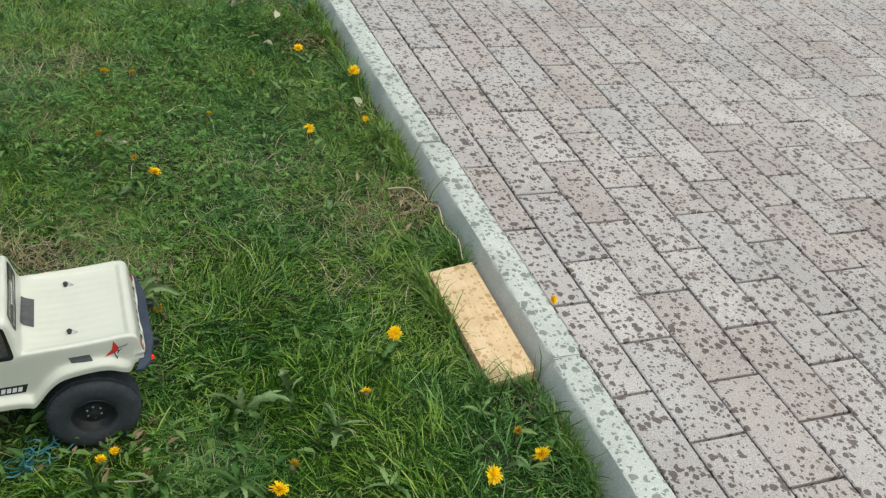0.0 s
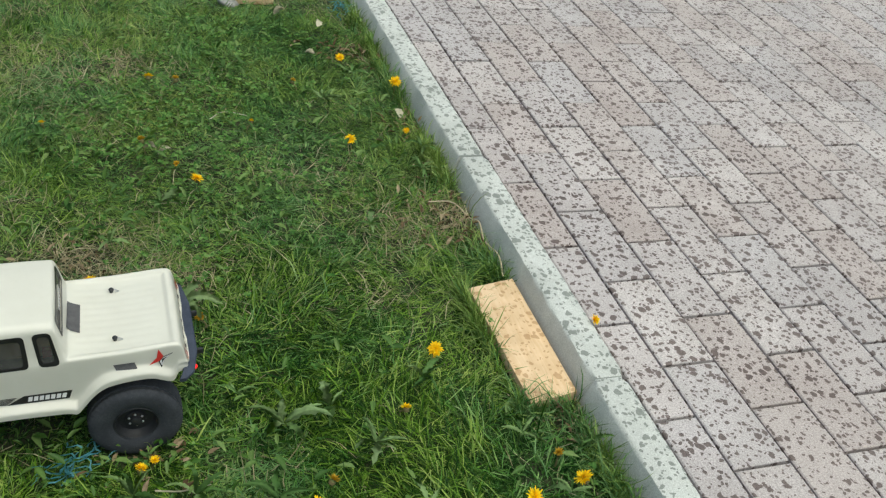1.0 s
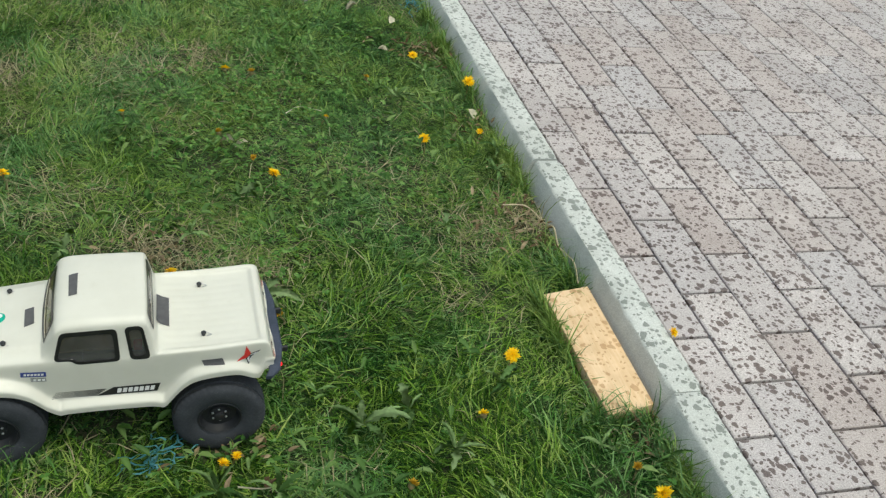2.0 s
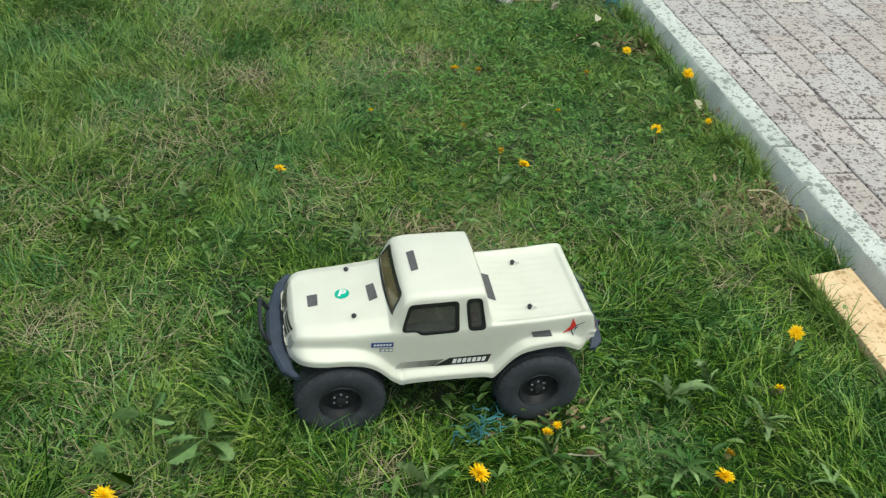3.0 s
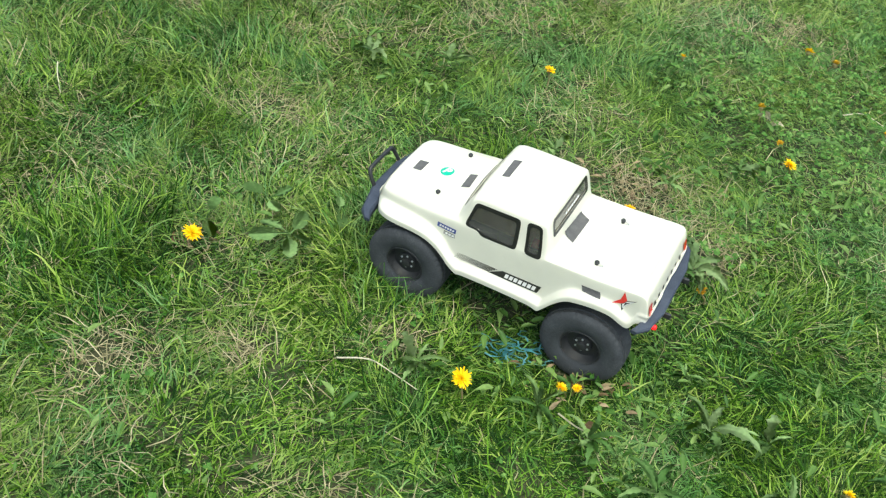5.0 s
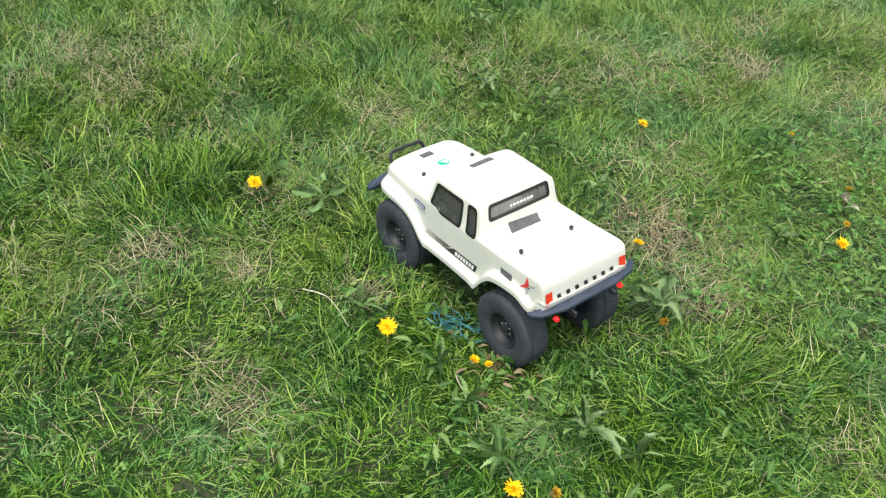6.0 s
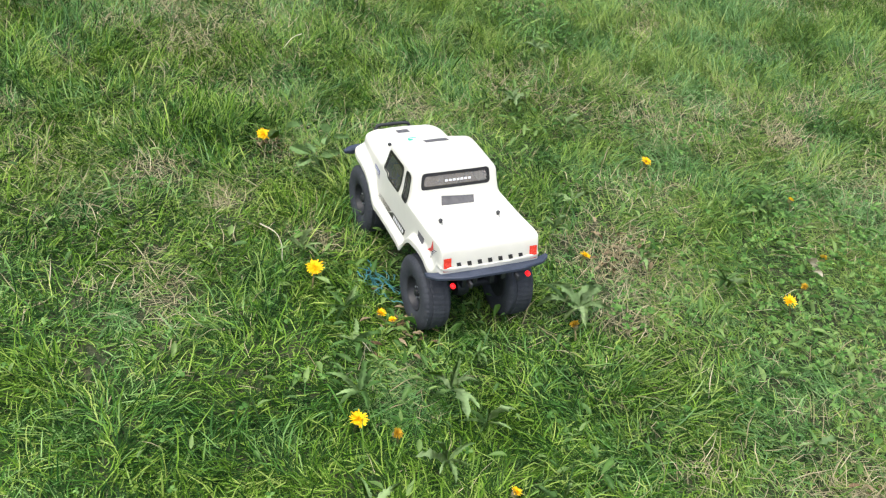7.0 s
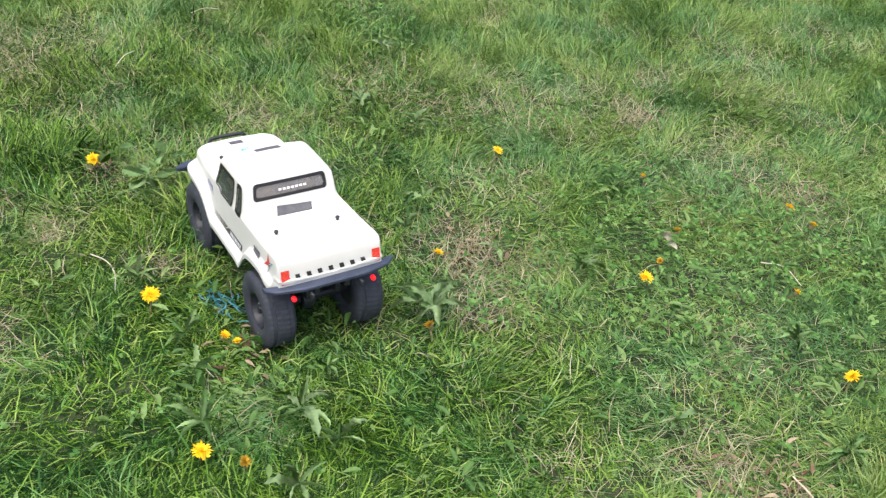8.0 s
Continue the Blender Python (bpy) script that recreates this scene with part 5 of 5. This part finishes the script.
CLOVER = [(0.115, 1.741, 0.16), (0.230, 1.800, 0.14), (0.000, 1.630, 0.12), (-0.970, 1.580, 0.10), (-0.870, 1.535, 0.07), (-1.060, 1.615, 0.06), (-1.277, 2.494, 0.13), (-0.366, 1.610, 0.06), (0.33, 1.50, 0.10), (0.20, 1.55, 0.12), (0.25, 2.05, 0.14), (0.10, 1.25, 0.07)]
x, y, _ = scattered(60000, 0.012, 2)
thick_here = near(CLOVER, x, y) * 0.45 + 0.012 * (x > -0.5)
keep = ~under_things(x, y) & (rng.random(len(x)) < thick_here)
x, y = x[keep], y[keep]
n = len(x)
clover = new("clover", leaflet_mesh("clover", x, y, rise(x, y) + rng.uniform(0.016, 0.046, n), rng.uniform(0.0038, 0.0072, n), rng.uniform(0, 6.28, n), rng.normal(0.15, 0.35, n), mat_clover, 3))
tagged(clover, "dark green three-leaved clover patches in the lawn", "clover", kind="stuff")

x, y, _ = scattered(110000, 0.02, 2)
zone = near(WEEDY, x, y) * 0.20 + 0.010 * (x > -0.6)
keep = ~under_things(x, y) & (rng.random(len(x)) < zone)
x, y = x[keep], y[keep]
n = len(x)
small = new("weed_leaves", leaflet_mesh("weed_leaves", x, y, rise(x, y) + rng.uniform(0.014, 0.042, n), 0.007 + 0.019 * rng.random(n) ** 2, rng.uniform(0, 6.28, n), rng.normal(0.08, 0.38, n), mat_weed, 1))
tagged(small, "small broad weed leaves among the grass", "weeds", kind="stuff")

# brown litter caught along the kerb's foot
LITTER = [(0.585, 1.36, 0.07), (0.60, 1.30, 0.05), (0.60, 1.68, 0.05), (0.605, 2.04, 0.07), (0.60, 0.85, 0.045), (0.53, 2.06, 0.05), (-0.06, 1.285, 0.05), (0.03, 0.88, 0.05), (0.60, 1.50, 0.03), (-0.53, 0.80, 0.03)]
x, y, _ = scattered(90000, 0.02, 2)
keep = ~under_things(x, y) & (rng.random(len(x)) < near(LITTER, x, y) * 0.5)
x, y = x[keep], y[keep]
n = len(x)
litter = new("leaf_litter", leaflet_mesh("leaf_litter", x, y, rise(x, y) + rng.uniform(0.004, 0.020, n), rng.uniform(0.006, 0.020, n), rng.uniform(0, 6.28, n), rng.normal(0.1, 0.35, n), mat_litter, 1))
tagged(litter, "brown dry leaf litter along the kerb", "leaf litter", kind="stuff")


# ---- paving blocks ----
def paver_mesh(name, w, l, seed):
    """A block with chamfered upper edges, its top at z 0."""
    r = random.Random(seed)
    bm = bmesh.new()
    c = 0.0018
    rings = []
    for inset, z in ((0, -0.045), (0, -c), (c, 0.0)):
        rings.append([bm.verts.new((sx * (w / 2 - inset) + r.uniform(-4e-4, 4e-4), sy * (l / 2 - inset) + r.uniform(-4e-4, 4e-4), z)) for sx, sy in ((-1, -1), (1, -1), (1, 1), (-1, 1))])
    for p, q in zip(rings, rings[1:]):
        for k in range(4):
            bm.faces.new((p[k], p[(k + 1) % 4], q[(k + 1) % 4], q[k]))
    bm.faces.new(rings[-1])
    bmesh.ops.recalc_face_normals(bm, faces=bm.faces)
    return mesh_of(name, bm, mat_paver, False)


WIDE, LONG = 0.0948, 0.2040
BLOCKS = [paver_mesh("paver", WIDE - 0.0036, LONG - 0.0052, k) for k in range(5)]
CUT = [paver_mesh("paver", 0.0655, LONG - 0.0052, 9 + k) for k in range(3)]
lay = random.Random(3)
rest_v, rest_f = [], []
for course in range(0, 62):
    xc = 0.7275 if course == 0 else 0.7620 + WIDE * (course - 0.5)
    for k in range(-28, 52):
        yc = 0.791 + LONG * 0.5 + LONG * k - (LONG / 2 if course % 2 else 0)
        tilt = (lay.uniform(-0.25, 0.25), lay.uniform(-0.35, 0.35), lay.uniform(-0.35, 0.35))
        m = pose(xc, yc, 0.0478 + lay.uniform(-0.0009, 0.0009), *tilt)
        me = lay.choice(CUT if course == 0 else BLOCKS)
        reach = 1.05 + 0.62 * yc
        if 0.42 < yc < 2.75 and xc < min(2.05, reach):
            part("paver", me, None, bed, m=m)
        else:
            o = len(rest_v)
            rest_v += [m @ v.co for v in me.vertices]
            rest_f += [[o + i for i in p.vertices] for p in me.polygons]
# the paving runs on out of sight
yard = bmesh.new()
for x0, x1, y0, y1 in ((0.6965, 6.55, -59, -4.90), (0.6965, 6.55, 11.28, 59), (6.50, 60, -59, 59)):
    yard.faces.new([yard.verts.new((x, y, 0.0462)) for x, y in ((x0, y0), (x1, y0), (x1, y1), (x0, y1))])
part("yard", yard, mat_paver, bed, "distant part of the block pavement", smooth=False)
far_blocks = bpy.data.meshes.new("paving")
far_blocks.from_pydata([tuple(v) for v in rest_v], [], rest_f)
far_blocks.materials.append(mat_paver)
tagged(part("paving", far_blocks, None, bed), kind="stuff")
